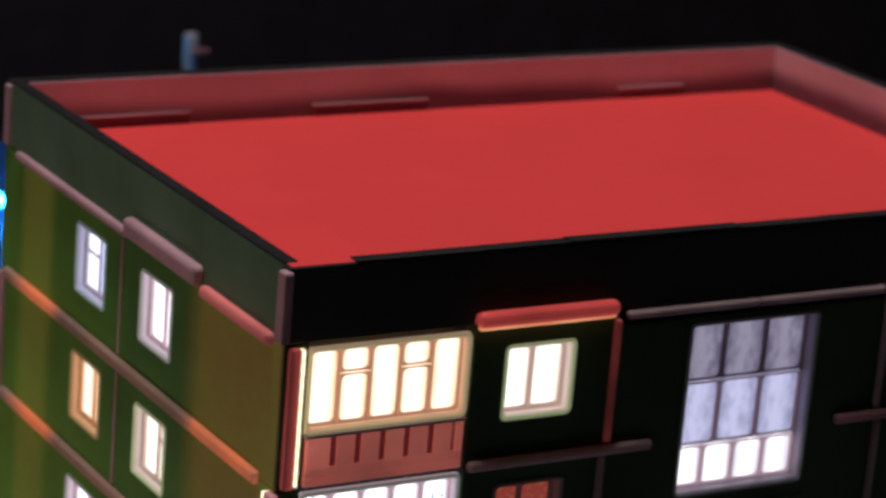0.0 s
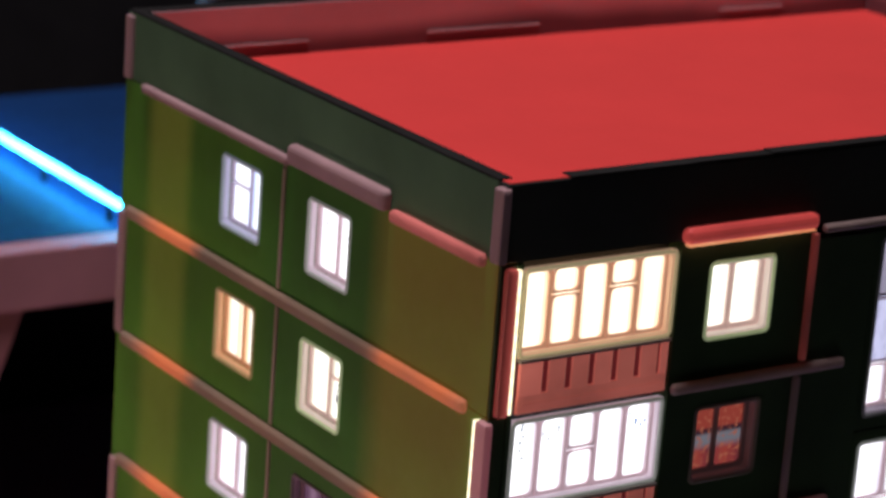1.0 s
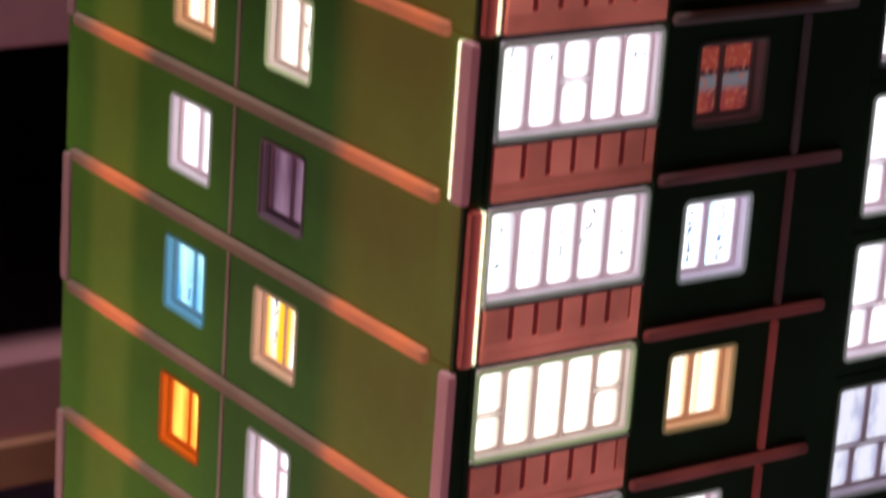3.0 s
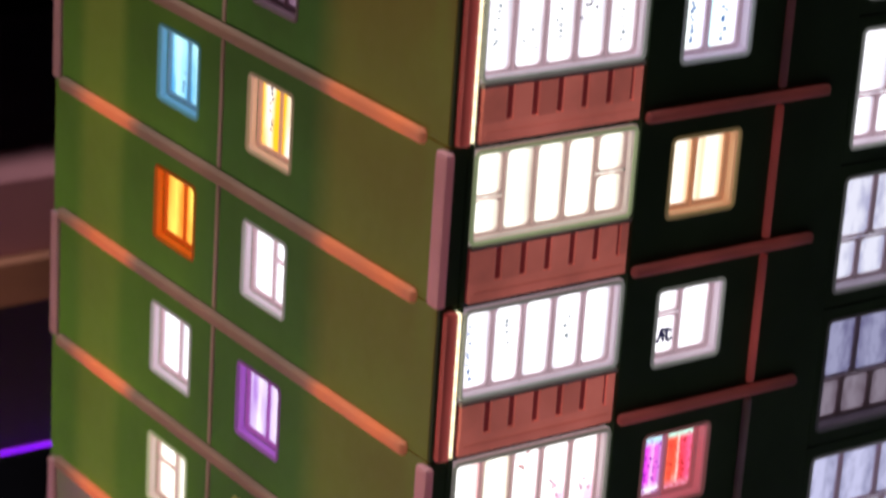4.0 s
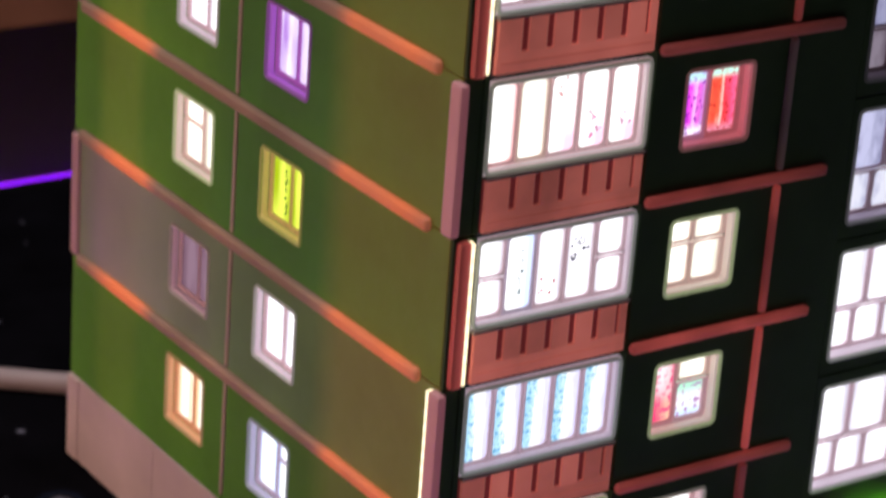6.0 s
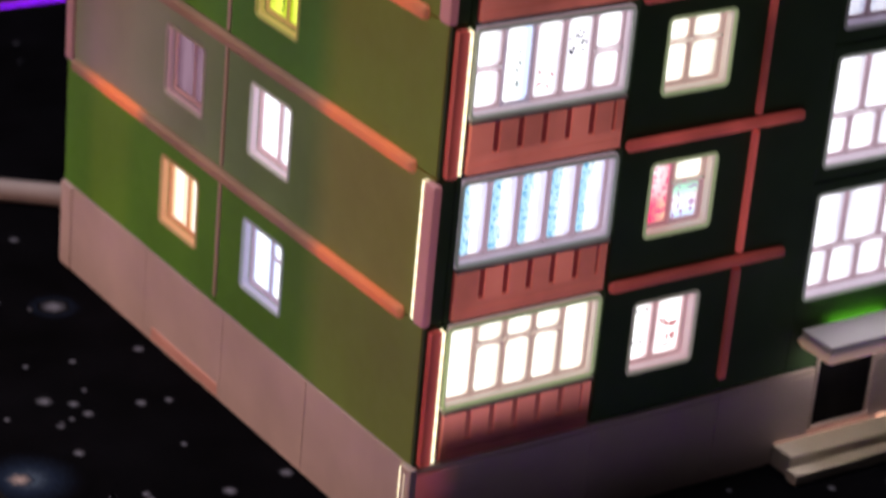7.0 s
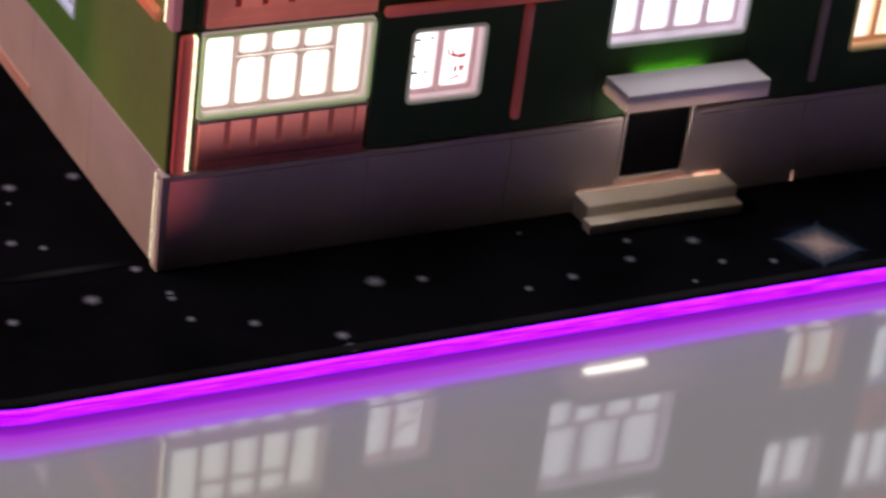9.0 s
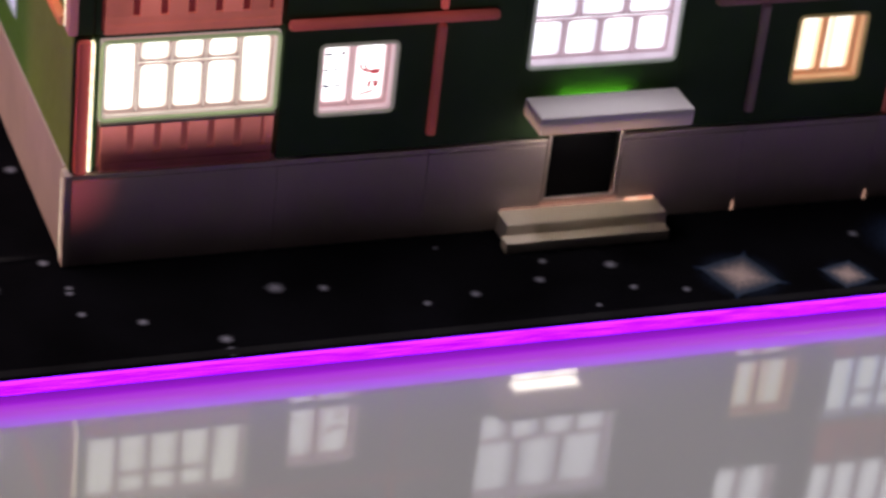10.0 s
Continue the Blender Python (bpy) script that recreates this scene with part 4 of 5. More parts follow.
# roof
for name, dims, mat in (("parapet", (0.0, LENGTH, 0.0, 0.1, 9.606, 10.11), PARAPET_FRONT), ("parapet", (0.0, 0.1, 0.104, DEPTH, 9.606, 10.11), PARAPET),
                        ("parapet", (0.104, LENGTH, DEPTH - 0.1, DEPTH, 9.606, 10.11), PARAPET),
                        ("parapet", (LENGTH - 0.1, LENGTH, 0.104, DEPTH - 0.104, 9.606, 10.11), PARAPET)):
    one_box(name, dims, mat, house, 0.008)
one_box("parapet_cap", (0.02, 0.47, 0.012, 0.1, 10.112, 10.118), ROOF, house, 0.002, "red strip on the parapet corner")
x = 0.472
while x < LENGTH - 0.01:
    x1 = min(LENGTH, x + rnd.uniform(0.25, 0.9))
    one_box("parapet_rim", (x, x1 - 0.001, rnd.uniform(-0.008, 0.0), 0.1, 10.112, 10.124 + rnd.uniform(0, 0.012)), RIM, house, 0.003, "black parapet rim")
    x = x1
for dims in ((0.0, 0.1, 0.101, DEPTH, 10.112, 10.125),
             (0.101, LENGTH, DEPTH - 0.1, DEPTH, 10.112, 10.125), (LENGTH - 0.1, LENGTH, 0.101, DEPTH - 0.101, 10.112, 10.125)):
    one_box("parapet_rim", dims, RIM, house, 0.003, "black parapet rim")
one_box("roof_sheet", (0.1, LENGTH - 0.1, 0.1, DEPTH - 0.1, 9.67, 9.715), ROOF, house, 0, "bright red flat roof sheet")
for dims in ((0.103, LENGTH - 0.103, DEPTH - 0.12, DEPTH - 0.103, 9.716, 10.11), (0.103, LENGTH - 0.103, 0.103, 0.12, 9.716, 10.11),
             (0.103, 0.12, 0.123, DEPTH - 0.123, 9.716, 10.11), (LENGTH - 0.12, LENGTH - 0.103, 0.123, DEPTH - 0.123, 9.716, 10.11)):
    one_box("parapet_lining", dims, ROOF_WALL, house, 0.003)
for x0, x1 in ((0.35, 1.5), (2.6, 3.7), (5.6, 6.3)):
    one_box("roof_batten", (x0, x1, DEPTH - 0.14, DEPTH - 0.121, 9.80, 9.818), PINK, house, 0.004)
one_box("corner_post", (-0.05, 0.02, -0.03, 0.08, 9.61, 10.09), PINK, house, 0.02)
one_box("corner_post", (-0.03, 0.02, DEPTH - 0.11, DEPTH - 0.005, 9.61, 10.09), PINK, house, 0.016)

# plinth
for y0, y1 in ((0.11, 1.30), (1.30, 2.43), (2.43, 3.57), (3.57, 4.76)):
    one_box("plinth_panel", (-0.012, 0.13, y0 + 0.003, y1 - 0.003, -0.1, 0.6), PLINTH, house, 0.006)
one_box("plinth_panel", (-0.03, 0.13, 4.76, DEPTH + 0.01, -0.1, 0.6), PLINTH, house, 0.03)
one_box("plinth_panel", (-0.035, 0.02, -0.03, 0.088, -0.1, 0.6), PLINTH, house, 0.012)
one_box("seam_strip", (-0.03, 0.02, 0.090, 0.105, -0.06, 0.57), SEAM, house, 0.003, "thin glowing seam")
# second bright line on the corner, put in as a glowing strip
one_box("seam_strip", (-0.039, -0.034, 0.030, 0.044, -0.06, 0.55), SEAM_DIM, house, 0.002, "thin glowing seam")
for u0, u1 in ((0.02, 1.42), (1.42, 2.50), (2.50, 3.38), (3.96, 4.90), (4.90, 5.98), (5.98, LENGTH)):
    one_box("plinth_panel", (u0 + 0.0015, u1 - 0.0015, -0.02, 0.1, -0.1, 0.549), PLINTH_GLOW if u0 < 1 else PLINTH, house, 0.006)
    one_box("plinth_lip", (u0 + 0.0015, u1 - 0.0015, -0.016, 0.1, 0.5525, 0.592), PLINTH, house, 0.005, "narrow strip along the top of the plinth")
one_box("plinth_panel", (3.374, 3.966, -0.02, 0.1, -0.1, 0.105), SILL, house, 0.006)
one_box("plinth_panel", (LENGTH - 0.1, LENGTH + 0.02, 0.11, DEPTH, -0.1, 0.594), PLINTH, house, 0.01)
one_box("plinth_panel", (0.14, LENGTH - 0.11, DEPTH - 0.1, DEPTH + 0.02, -0.1, 0.594), PLINTH, house, 0.01)
# light leak at the plinth's foot, put in as a salmon strip
bar(house, "ledge", lambda u, d, z: Vector((d - 0.012, u, z)), 2.46, 3.45, -0.08, 0.02, 0.007, SALMON)
for u in (4.90, 5.98):
    one_box("seam_strip", (u - 0.009, u + 0.009, -0.024, 0.0, -0.098, -0.02), FOOT_SEAM, house, 0, "light leaking at a joint of the plinth")

# entrance
one_box("entrance_door", (3.42, 3.92, 0.0, 0.06, 0.11, 0.66), DOOR, house, 0.01, "black recessed entrance door")
bm = bmesh.new()
ring(bm, front_map, (3.384, 3.956, 0.108, 0.70), (3.408, 3.932, 0.122, 0.66), 0.02, -0.024, 0.0, 0.006)
part("door_frame", bm, PLINTH, house, "pale door surround")
# added strip that stops the green light behind the canopy from spilling down
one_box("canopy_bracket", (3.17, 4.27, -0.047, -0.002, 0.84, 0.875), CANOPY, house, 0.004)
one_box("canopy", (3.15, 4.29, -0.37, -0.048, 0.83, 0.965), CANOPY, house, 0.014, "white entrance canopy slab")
one_box("step", (3.06, 4.28, -0.235, -0.022, -0.1, 0.06), STEP, house, 0.012, "cream upper step")
one_box("step", (3.02, 4.26, -0.355, -0.238, -0.1, -0.015), STEP, house, 0.012, "cream lower step")
one_box("seam_strip", (4.03, 4.25, -0.034, -0.023, 0.061, 0.078), STEP_SEAM, house, 0, "light leaking behind the upper step")
one_box("seam_strip", (3.08, 4.02, -0.030, -0.023, 0.061, 0.068), FOOT_SEAM, house, 0, "light leaking behind the upper step")
one_box("porch_light", (3.32, 3.82, -0.18, -0.07, 0.815, 0.829), glow("porch_glow", (1.0, 0.88, 0.74), (1.0, 0.90, 0.78), 6.6), house, 0)
# unseen green strip added behind the canopy to make the wall glow green
one_box("canopy_light", (3.43, 3.94, -0.042, -0.018, 0.920, 0.930), glow("canopy_glow", (0.30, 0.95, 0.06), (0.36, 1.0, 0.08), 7.5), house, 0)


# ---- table and pads ----
TABLE_Z = -0.18


def table_top():
    m, nt, b = nodes_of("white_gloss_table")
    n, l = nt.nodes, nt.links
    co = n.new("ShaderNodeTexCoord")
    t = n.new("ShaderNodeTexNoise")
    t.inputs["Scale"].default_value, t.inputs["Detail"].default_value = 14.0, 6.0
    l.new(co.outputs["Object"], t.inputs["Vector"])
    mr = n.new("ShaderNodeMapRange")
    mr.inputs[3].default_value, mr.inputs[4].default_value = 0.03, 0.075
    l.new(t.outputs["Fac"], mr.inputs[0])
    l.new(mr.outputs[0], b.inputs["Roughness"])
    cr = n.new("ShaderNodeValToRGB")
    cr.color_ramp.elements[0].color, cr.color_ramp.elements[1].color = (0.38, 0.405, 0.405, 1), (0.45, 0.475, 0.475, 1)
    l.new(t.outputs["Fac"], cr.inputs[0])
    l.new(cr.outputs[0], b.inputs["Base Color"])
    b.inputs["Specular IOR Level"].default_value, b.inputs["IOR"].default_value = 1.0, 1.6
    return m


table = thing("table", "white glossy table under the pads", "table")
one_box("tabletop", (-34.0, 40.0, -7.5, 24.0, TABLE_Z - 1.0, TABLE_Z), table_top(), table, 0.05)
for x in (-31, 37):
    for y in (-6, 21):
        one_box("leg", (x - 1, x + 1, y - 1, y + 1, -28.3, TABLE_Z - 1.0), PLINTH, table, 0.05)


def pad_cloth():
    m = plastic("black_pad_cloth", (0.003, 0.003, 0.0042), 0.95, 0.5, 900.0, 0.4, layers=False, spec=0.02)
    return m


CLOTH = pad_cloth()


def soft_print(name, colour, core, ground=(0.003, 0.003, 0.0042)):
    """A print on the cloth that fades out from its middle to its outline."""
    m, nt, b = nodes_of(name)
    n, l = nt.nodes, nt.links
    co = n.new("ShaderNodeTexCoord")
    sep = n.new("ShaderNodeSeparateXYZ")
    l.new(co.outputs["UV"], sep.inputs[0])
    weave = n.new("ShaderNodeTexNoise")
    weave.inputs["Scale"].default_value, weave.inputs["Detail"].default_value = 1400.0, 3.0
    l.new(co.outputs["Object"], weave.inputs["Vector"])
    rough_edge = n.new("ShaderNodeMath")
    rough_edge.operation, rough_edge.inputs[1].default_value = "MULTIPLY_ADD", 0.5
    l.new(weave.outputs["Fac"], rough_edge.inputs[0])
    l.new(sep.outputs["X"], rough_edge.inputs[2])
    fade = n.new("ShaderNodeMapRange")
    fade.interpolation_type = "SMOOTHSTEP"
    fade.inputs[1].default_value, fade.inputs[2].default_value = 1.2, core + 0.2
    l.new(rough_edge.outputs[0], fade.inputs[0])
    mix = n.new("ShaderNodeMixRGB")
    mix.inputs[1].default_value, mix.inputs[2].default_value = (*ground, 1), (*colour, 1)
    l.new(fade.outputs[0], mix.inputs[0])
    l.new(mix.outputs[0], b.inputs["Base Color"])
    b.inputs["Roughness"].default_value, b.inputs["Specular IOR Level"].default_value = 0.95, 0.02
    return m


STAR = soft_print("printed_star", (0.22, 0.225, 0.28), -0.1)
STAR_BROWN = soft_print("printed_brown_star", (0.46, 0.36, 0.33), 0.05, (0.035, 0.05, 0.08))
STAR_RAY = soft_print("printed_star_rays", (0.09, 0.13, 0.19), 0.0, (0.014, 0.022, 0.045))
STAR_BLUE = soft_print("printed_blue_halo", (0.022, 0.036, 0.075), 0.0)
STREAK = soft_print("pale_streak", (0.022, 0.022, 0.024), 0.0)
SKIRT = plastic("pad_edge_glow", (0.30, 0.16, 0.38), 0.055, 0.1, layers=False, bump=0.01, spec=1.0)
net = SKIRT.node_tree                      # plastic edge; the tube's glow on the table is painted in, fading outwards
away = net.nodes.new("ShaderNodeSeparateXYZ")
net.links.new([x for x in net.nodes if x.type == "TEX_COORD"][0].outputs["UV"], away.inputs[0])
for socket, stops in (("Emission Strength", ((0.0, (0.20, 0.20, 0.20)), (0.10, (0.22, 0.22, 0.22)), (0.19, (0.54, 0.54, 0.54)), (0.40, (0.44, 0.44, 0.44)), (0.62, (0.23, 0.23, 0.23)), (0.82, (0.07, 0.07, 0.07)), (1.0, (0.0, 0.0, 0.0)))),
                      ("Base Color", ((0.0, (0.10, 0.02, 0.14)), (0.17, (0.20, 0.05, 0.18)), (0.42, (0.28, 0.14, 0.25)), (0.68, (0.36, 0.29, 0.35)), (1.0, (0.41, 0.43, 0.44)))),
                      ("Specular IOR Level", ((0.0, (0.1, 0.1, 0.1)), (0.35, (0.25, 0.25, 0.25)), (0.75, (1.0, 1.0, 1.0))))):
    tone = net.nodes.new("ShaderNodeValToRGB")
    for i, (pos, c) in enumerate(stops):
        k = tone.color_ramp.elements[i] if i < 2 else tone.color_ramp.elements.new(pos)
        k.position, k.color = pos, (*c, 1)
    net.links.new(away.outputs["X"], tone.inputs[0])
    net.links.new(tone.outputs[0], net.nodes["Principled BSDF"].inputs[socket])
net.nodes["Principled BSDF"].inputs["Emission Color"].default_value = (0.48, 0.02, 0.82, 1)
NEON = glow("pad_edge_light", (0.46, 0.0, 2.6), (1.0, 0.040, 3.2), 1.0)
net = NEON.node_tree                       # fine moulding streaks run along the tube
where = net.nodes.new("ShaderNodeSeparateXYZ")
net.links.new([x for x in net.nodes if x.type == "TEX_COORD"][0].outputs["Object"], where.inputs[0])
turn = net.nodes.new("ShaderNodeSeparateXYZ")
net.links.new(net.nodes.new("ShaderNodeNewGeometry").outputs["Normal"], turn.inputs[0])
length = net.nodes.new("ShaderNodeMath")
slow = net.nodes.new("ShaderNodeMath")
slow.operation, slow.inputs[1].default_value = "MULTIPLY", 0.45
net.links.new(where.outputs["X"], length.inputs[0])
net.links.new(where.outputs["Y"], length.inputs[1])
spread = net.nodes.new("ShaderNodeMath")
spread.operation, spread.inputs[1].default_value = "MULTIPLY", 0.030
net.links.new(turn.outputs["Z"], spread.inputs[0])
lane = net.nodes.new("ShaderNodeCombineXYZ")
net.links.new(length.outputs[0], slow.inputs[0])
net.links.new(slow.outputs[0], lane.inputs["X"])
net.links.new(spread.outputs[0], lane.inputs["Y"])
grain = [x for x in net.nodes if x.type == "TEX_NOISE"][0]
grain.inputs["Scale"].default_value, grain.inputs["Detail"].default_value = 230.0, 5.0
ramp = [x for x in net.nodes if x.type == "VALTORGB"][0]
ramp.color_ramp.elements[0].position, ramp.color_ramp.elements[1].position = 0.42, 0.70
net.links.new(lane.outputs[0], grain.inputs["Vector"])
crest = net.nodes.new("ShaderNodeMapRange")                    # brightest along its crest
crest.inputs[1].default_value, crest.inputs[2].default_value, crest.inputs[4].default_value = 0.88, 0.99, 0.20
net.links.new(turn.outputs["Z"], crest.inputs[0])
level = net.nodes.new("ShaderNodeMath")
net.links.new(grain.outputs["Fac"], level.inputs[0])
net.links.new(crest.outputs[0], level.inputs[1])
net.links.new(level.outputs[0], ramp.inputs[0])
BORDER = plastic("stitched_cloth", (0.012, 0.012, 0.014), 0.95, 0.5, 1500.0, 0.6, layers=False, spec=0.05)


def outline(x0, x1, y0, y1, r, k=10):
    return [(u, v) for u, v in loop_round(x0, x1, y0, y1, r, k)]


def tube(name, pts, z, radius, material, parent, closed=True, sides=8):
    """A round cord that follows pts."""
    bm = bmesh.new()
    rings = []
    n = len(pts)
    for i in range(n):
        p = Vector((*pts[i][:2], pts[i][2] if len(pts[i]) > 2 else z))
        a = pts[(i - 1) % n] if closed or i else pts[i]
        b = pts[(i + 1) % n] if closed or i < n - 1 else pts[i]
        t = Vector((b[0] - a[0], b[1] - a[1], 0)).normalized()
        side = Vector((-t.y, t.x, 0))
        rings.append([bm.verts.new(p + radius * (math.cos(s) * side + math.sin(s) * Vector((0, 0, 1))))
                      for s in [2 * math.pi * q / sides for q in range(sides)]])
    for i in range(n if closed else n - 1):
        for q in range(sides):
            w = (q + 1) % sides
            bm.faces.new((rings[i][q], rings[i][w], rings[(i + 1) % n][w], rings[(i + 1) % n][q]))
    if not closed:
        bm.faces.new(rings[0]), bm.faces.new(rings[-1])
    for f in bm.faces:
        f.smooth = True
    return part(name, bm, material, parent)


def prism(bm, pts, z0, z1):
    a = [bm.verts.new((x, y, z0)) for x, y in pts]
    b = [bm.verts.new((x, y, z1)) for x, y in pts]
    n = len(pts)
    for i in range(n):
        bm.faces.new((a[i], a[(i + 1) % n], b[(i + 1) % n], b[i]))
    bm.faces.new(a), bm.faces.new(b)


def light_pad(x0, x1, y0, y1, r, label):
    pad = thing("mouse_pad", label, "mouse pad", "lit mouse pads")
    bm = bmesh.new()
    prism(bm, outline(x0 + 0.03, x1 - 0.03, y0 + 0.03, y1 - 0.03, r - 0.03), TABLE_Z + 0.004, -0.002)
    part("cloth", bm, CLOTH, pad)
    bm = bmesh.new()
    rows = ((-0.02, -0.06), (0.02, -0.098), (0.035, -0.13), (0.08, -0.162), (0.15, -0.174), (0.22, -0.1782), (0.30, TABLE_Z + 0.0006))
    lanes = [[bm.verts.new((u, v, z)) for u, v in outline(x0 - q, x1 + q, y0 - q, y1 + q, r + q, 16)] for q, z in rows]
    far = bm.loops.layers.uv.verify()
    for n, (lane, next_lane) in enumerate(zip(lanes, lanes[1:])):
        for i in range(len(lane)):
            j = (i + 1) % len(lane)
            f = bm.faces.new((lane[i], lane[j], next_lane[j], next_lane[i]))
            for corner, q in zip(f.loops, (rows[n][0], rows[n][0], rows[n + 1][0], rows[n + 1][0])):
                corner[far].uv = ((q + 0.02) / 0.32, 0.0)
    for f in bm.faces:
        f.smooth = True
    part("edge_skirt", bm, SKIRT, pad, "plastic edge with the tube's glow painted onto it")
    tube("edge_light", outline(x0, x1, y0, y1, r, 16), -0.046, 0.044, NEON, pad, sides=12)
    bm = bmesh.new()
    lanes = [[bm.verts.new((u, v, z)) for u, v in outline(x0 + q, x1 - q, y0 + q, y1 - q, r - q)]
             for q, z in ((0.05, -0.006), (0.055, 0.002), (0.12, 0.004), (0.13, -0.001))]
    for lane, next_lane in zip(lanes, lanes[1:]):
        for i in range(len(lane)):
            j = (i + 1) % len(lane)
            bm.faces.new((lane[i], lane[j], next_lane[j], next_lane[i]))
    part("stitched_border", bm, BORDER, pad)
    return pad


pad_a = light_pad(-2.07, 28.1, -1.305, 10.22, 0.75, "black star-print pad with a glowing purple edge under the model")
light_pad(-32.4, -2.21, -1.335, 10.1, 0.62, "second black star-print pad with a glowing purple edge")


def star(bm, x, y, s, points=4, sharp=0.3, z=0.002, turn=0.0):
    far = bm.loops.layers.uv.verify()
    n = points * 2
    c = bm.verts.new((x, y, z))
    v = []
    for i in range(n):
        a = math.pi * i / points + turn
        q = s * (1 if i % 2 == 0 else sharp)
        v.append(bm.verts.new((x + q * math.cos(a), y + q * math.sin(a), z)))
    for i in range(n):
        f = bm.faces.new((c, v[i], v[(i + 1) % n]))
        for corner in f.loops:
            corner[far].uv = (0.0 if corner.vert is c else 1.0, 0.0)


SPOTS = [(-0.10, 1.33, 6), (-0.57, 1.28, 6), (-0.89, 0.86, 6), (-0.80, 0.57, 5), (-0.62, 0.46, 4), (-1.70, 0.76, 5), (-1.50, 0.16, 5),
         (-1.11, -0.36, 5), (-0.547, -0.236, 7), (-0.14, 0.05, 5), (-0.04, -0.29, 4), (-1.34, 1.46, 5), (-0.94, 2.63, 5), (-0.53, 2.62, 5),
         (-0.33, 2.58, 4), (-0.97, 2.80, 5), (-0.54, 1.97, 3), (-0.05, -0.35, 4), (-0.03, -0.62, 4), (0.34, -0.775, 5), (0.82, -1.065, 6),
         (0.82, -1.21, 6), (1.31, -0.51, 8), (1.633, -0.565, 5), (2.27, -0.87, 4), (2.56, -0.19, 3), (2.635, -0.81, 5), (3.14, -0.71, 5),
         (3.25, -0.48, 4), (3.71, -0.60, 6), (3.76, -0.91, 4), (4.12, -1.0, 4), (5.66, -0.49, 5), (5.12, -1.21, 4), (3.43, -1.09, 3),
         (-0.42, 4.23, 11), (-1.14, 2.92, 7), (-0.16, 3.36, 5), (-1.25, 2.16, 5)]
for _ in range(330):
    x, y = rnd.uniform(-1.95, 12.0), rnd.uniform(-1.15, 9.9)
    if -0.3 < x < 7.7 and -0.15 < y < 5.0 or y < 0.2 and x < 6.0 or x < 0 and y < 3.0:
        continue
    SPOTS.append((x, y, rnd.choice((1.5, 2, 2.5, 3.5, 5))))
for _ in range(16):                        # small stars in loose pairs and threes beside the end wall
    x, y = rnd.uniform(-1.9, -0.3), rnd.uniform(0.5, 4.4)
    for i in range(rnd.choice((1, 2, 2, 3))):
        SPOTS.append((x + rnd.uniform(-0.09, 0.09), y + rnd.uniform(-0.14, 0.14), rnd.choice((2.5, 3, 3, 4))))
bm = bmesh.new()
for x, y, q in SPOTS:
    star(bm, x, y, q * 0.0125, 6, 0.9, 0.002, x * 7)
part("star_print", bm, STAR, pad_a)["kind"] = "stuff"
for name, mat, lift, spots in (("star_halo_print", STAR_BLUE, 0.0010, ((4.58, -0.89, 0.38, 10, 0.98), (-1.72, 1.98, 0.42, 10, 0.98), (-0.42, 4.23, 0.24, 8, 0.96), (5.36, -1.01, 0.24, 8, 0.98), (6.1, -0.62, 0.5, 10, 0.98))),
                               ("star_ray_print", STAR_RAY, 0.003, ((4.58, -0.89, 0.36, 4, 0.34), (5.36, -1.01, 0.22, 4, 0.40), (-1.72, 1.98, 0.20, 8, 0.9))),
                               ("large_star_print", STAR_BROWN, 0.004, ((-1.77, 2.0, 0.11, 6, 0.85), (4.58, -0.89, 0.29, 4, 0.74), (5.36, -1.01, 0.19, 4, 0.76)))):
    for x, y, size, n, sharp in spots:
        bm = bmesh.new()
        star(bm, x, y, size, n, sharp, lift, -0.5)
        part(name, bm, mat, pad_a)

# pale streak on the cloth beside the model's corner, fading to its outline
bm = bmesh.new()
star(bm, 0, 0, 0.55, 8, 0.98, 0.003)
for v in bm.verts:
    v.co.x, v.co.y = v.co.x - 0.60, 0.14 + 0.11 * v.co.y
part("streak_patch", bm, STREAK, pad_a)

# white cord on the pad behind the model
CORD = plastic("grey_white_cord", (0.42, 0.36, 0.35), 0.5, layers=False)
cord = thing("power_cable", "white power cable lying on the pad behind the model", "cable")
tube("cord", [(3.4, 5.02), (2.2, 5.08), (1.2, 5.40), (0.5, 5.83), (0.0, 6.2), (-0.8, 6.7), (-2.6, 7.2), (-5.0, 7.4)], 0.09, 0.09, CORD, cord, closed=False, sides=10)

# ---- shelf behind ----
SHELF = plastic("pinkish_laminate", (0.43, 0.20, 0.22), 0.5, 0.1, layers=False)
DARK = plastic("dark_laminate", (0.03, 0.025, 0.027), 0.7, 0.3, layers=False)
# the light strip's blue is put into the top board's colour
BLUEBOARD = plastic("blue_lit_board", (0.002, 0.04, 0.16), 0.6, 0.1, layers=False)
WOOD = plastic("brown_laminate", (0.42, 0.20, 0.12), 0.5, 0.2, layers=False)
shelf = thing("shelf_unit", "pinkish laminate shelf unit with dark insides behind the pad", "shelf unit")
one_box("top_board", (-3.0, 9.0, 10.5, 15.75, 5.98, 6.58), BLUEBOARD, shelf, 0.02)
# fascia: lighter copy of the shelf's pink, stronger light put into its colour
one_box("fascia", (-3.0, 9.0, 10.15, 10.49, 5.98, 6.58), plastic("bright_shelf_pink", (0.60, 0.29, 0.34), 0.5, 0.1, layers=False), shelf, 0.02)
one_box("back_board", (-3.0, 9.0, 15.15, 15.75, TABLE_Z, 5.97), DARK, shelf, 0.01)
one_box("shelf_board", (-3.0, 9.0, 10.1, 15.13, 2.12, 2.88), SHELF, shelf, 0.02)
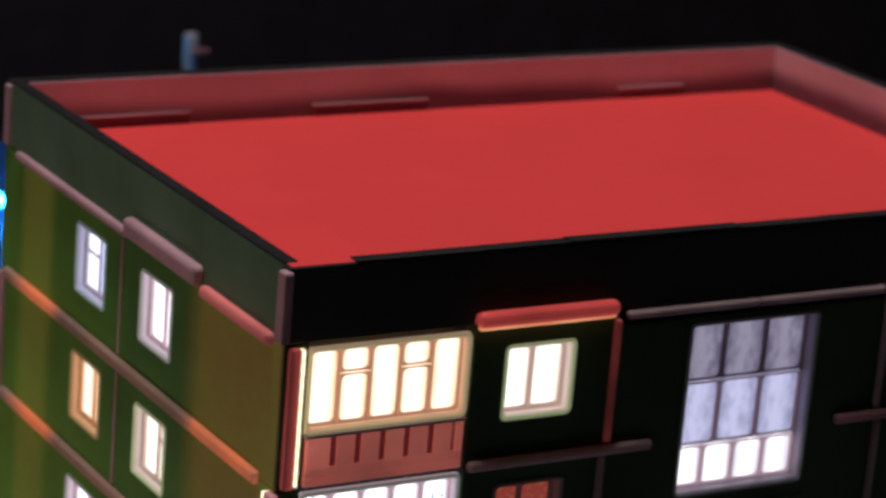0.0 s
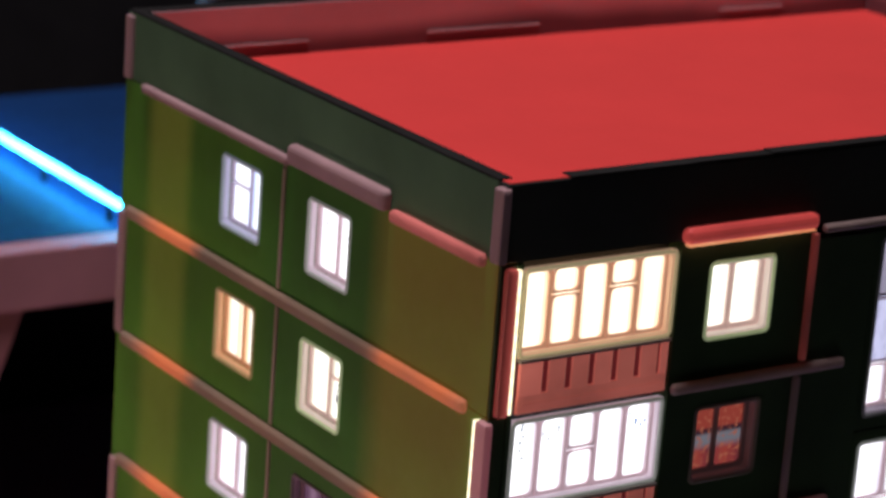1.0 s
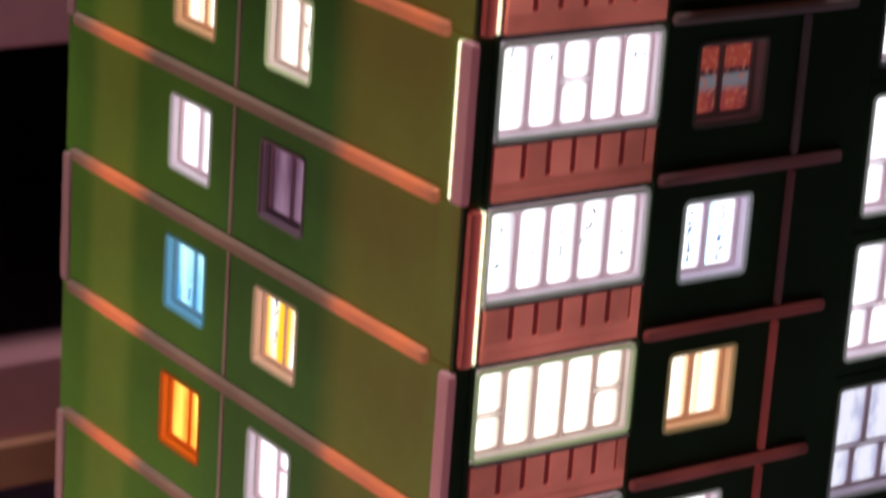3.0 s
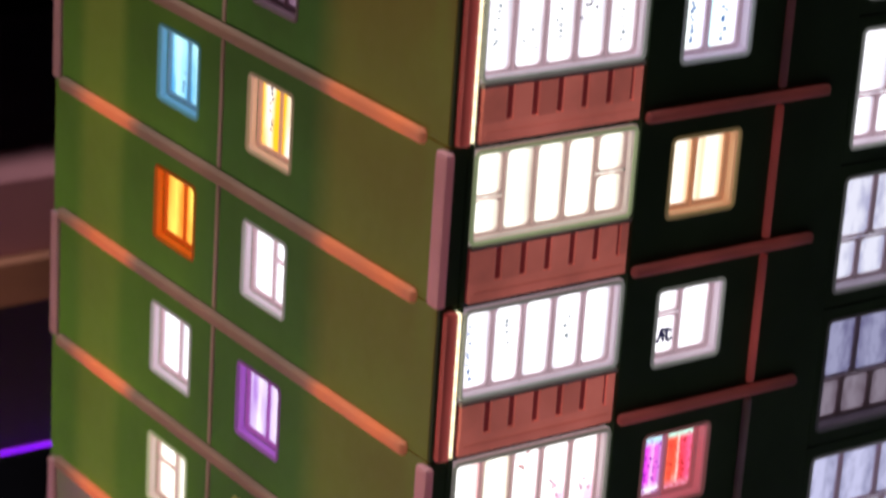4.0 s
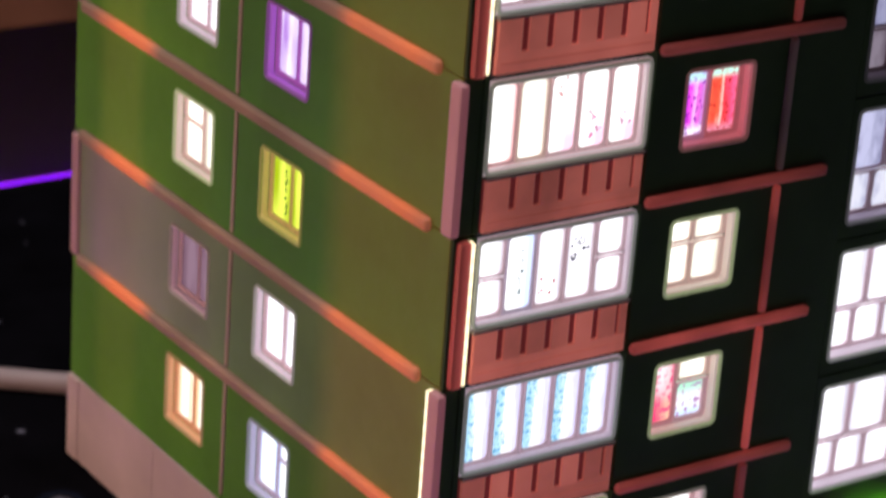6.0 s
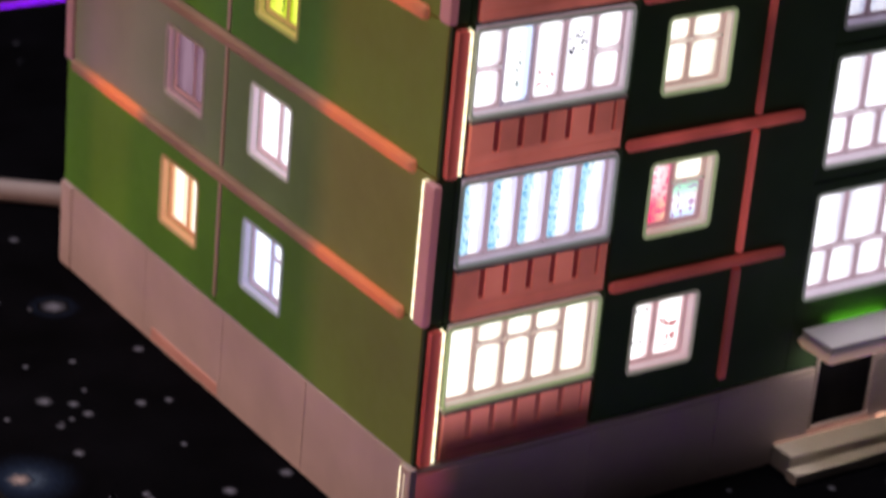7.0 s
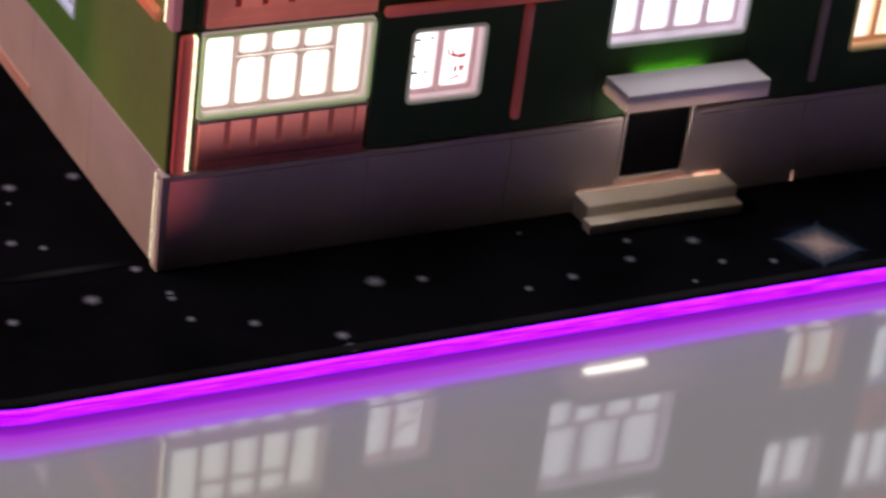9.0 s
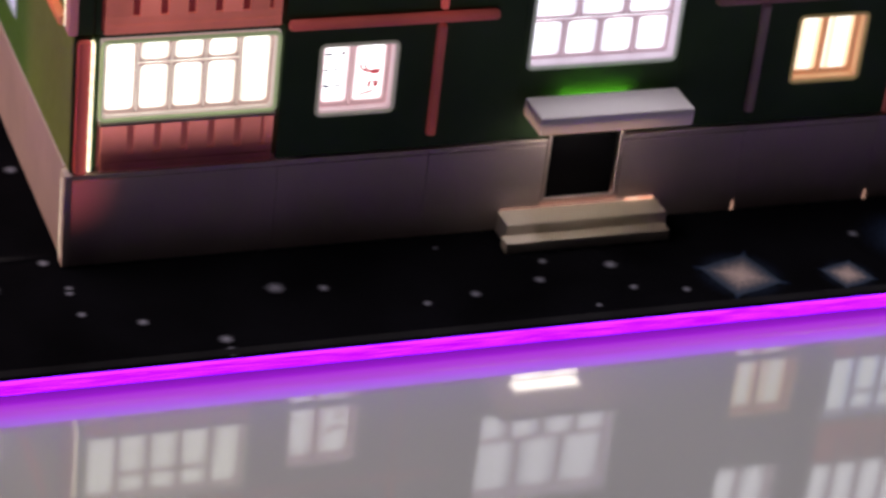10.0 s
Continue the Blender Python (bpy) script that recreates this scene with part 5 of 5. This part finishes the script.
one_box("front_rail", (-3.0, 9.0, 9.95, 10.35, 1.66, 2.11), WOOD, shelf, 0.02)
one_box("side_board", (8.4, 9.0, 10.5, 15.13, TABLE_Z, 2.11), DARK, shelf, 0.01)
one_box("side_board", (-3.0, -2.4, 10.5, 15.13, TABLE_Z, 2.11), DARK, shelf, 0.01)
bm = bmesh.new()
a = [bm.verts.new(p) for p in ((-3.0, 10.2, 2.89), (0.60, 10.2, 2.89), (1.78, 10.2, 5.97), (-3.0, 10.2, 5.97))]
b = [bm.verts.new((v.co.x, 10.6, v.co.z)) for v in a]
for i in range(4):
    bm.faces.new((a[i], a[(i + 1) % 4], b[(i + 1) % 4], b[i]))
bm.faces.new(a), bm.faces.new(b)
part("slanted_support", bm, SHELF, shelf)
BLUE_TUBE = glow("blue_tube_light", (0.035, 0.52, 1.0), (0.045, 0.56, 1.0), 30.0, 5.0)
led = thing("light_strip", "glowing blue light strip along the shelf top", "light strip")
one_box("diffuser", (2.975, 3.045, 10.55, 15.5, 6.755, 6.825), BLUE_TUBE, led, 0.03)
for y in (10.8, 12.3, 13.8, 15.2):
    one_box("mount", (2.99, 3.03, y, y + 0.08, 6.581, 6.754), DARK, led, 0)
post = thing("slim_post", "slim post standing on the shelf behind the model", "post")
one_box("post_rod", (5.76, 5.90, 14.0, 14.14, 6.581, 8.24), plastic("pale_rod", (0.40, 0.42, 0.46), 0.5, layers=False), post, 0.04)
# small bar put in for the highlight on the post
one_box("highlight_bar", (5.78, 6.02, 13.95, 13.99, 8.02, 8.07), SHELF, post, 0.02)

# ---- room ----
ROOM = plastic("dark_room_paint", (0.03, 0.028, 0.032), 0.8, 0.2, 60.0, 0.1, layers=False)
CEIL = plastic("ceiling_paint", (0.06, 0.057, 0.057), 0.8, 0.1, 60.0, 0.1, layers=False)
X, Y0, Y1, Z0, Z1 = 75.0, -75.0, 60.0, -28.4, 65.0
for name, dims, mat in (("floor", (-X, X, Y0, Y1, Z0 - 2, Z0), ROOM), ("ceiling", (-X, X, Y0, Y1, Z1, Z1 + 2), CEIL),
                        ("wall_north", (-X, X, Y1, Y1 + 2, Z0, Z1), ROOM), ("wall_south", (-X, X, Y0 - 2, Y0, Z0, Z1), ROOM),
                        ("wall_west", (-X - 2, -X, Y0, Y1, Z0, Z1), ROOM), ("wall_east", (X, X + 2, Y0, Y1, Z0, Z1), ROOM)):
    ob = one_box(name, dims, mat, None, 0)
    tagged(ob, kind="structure")
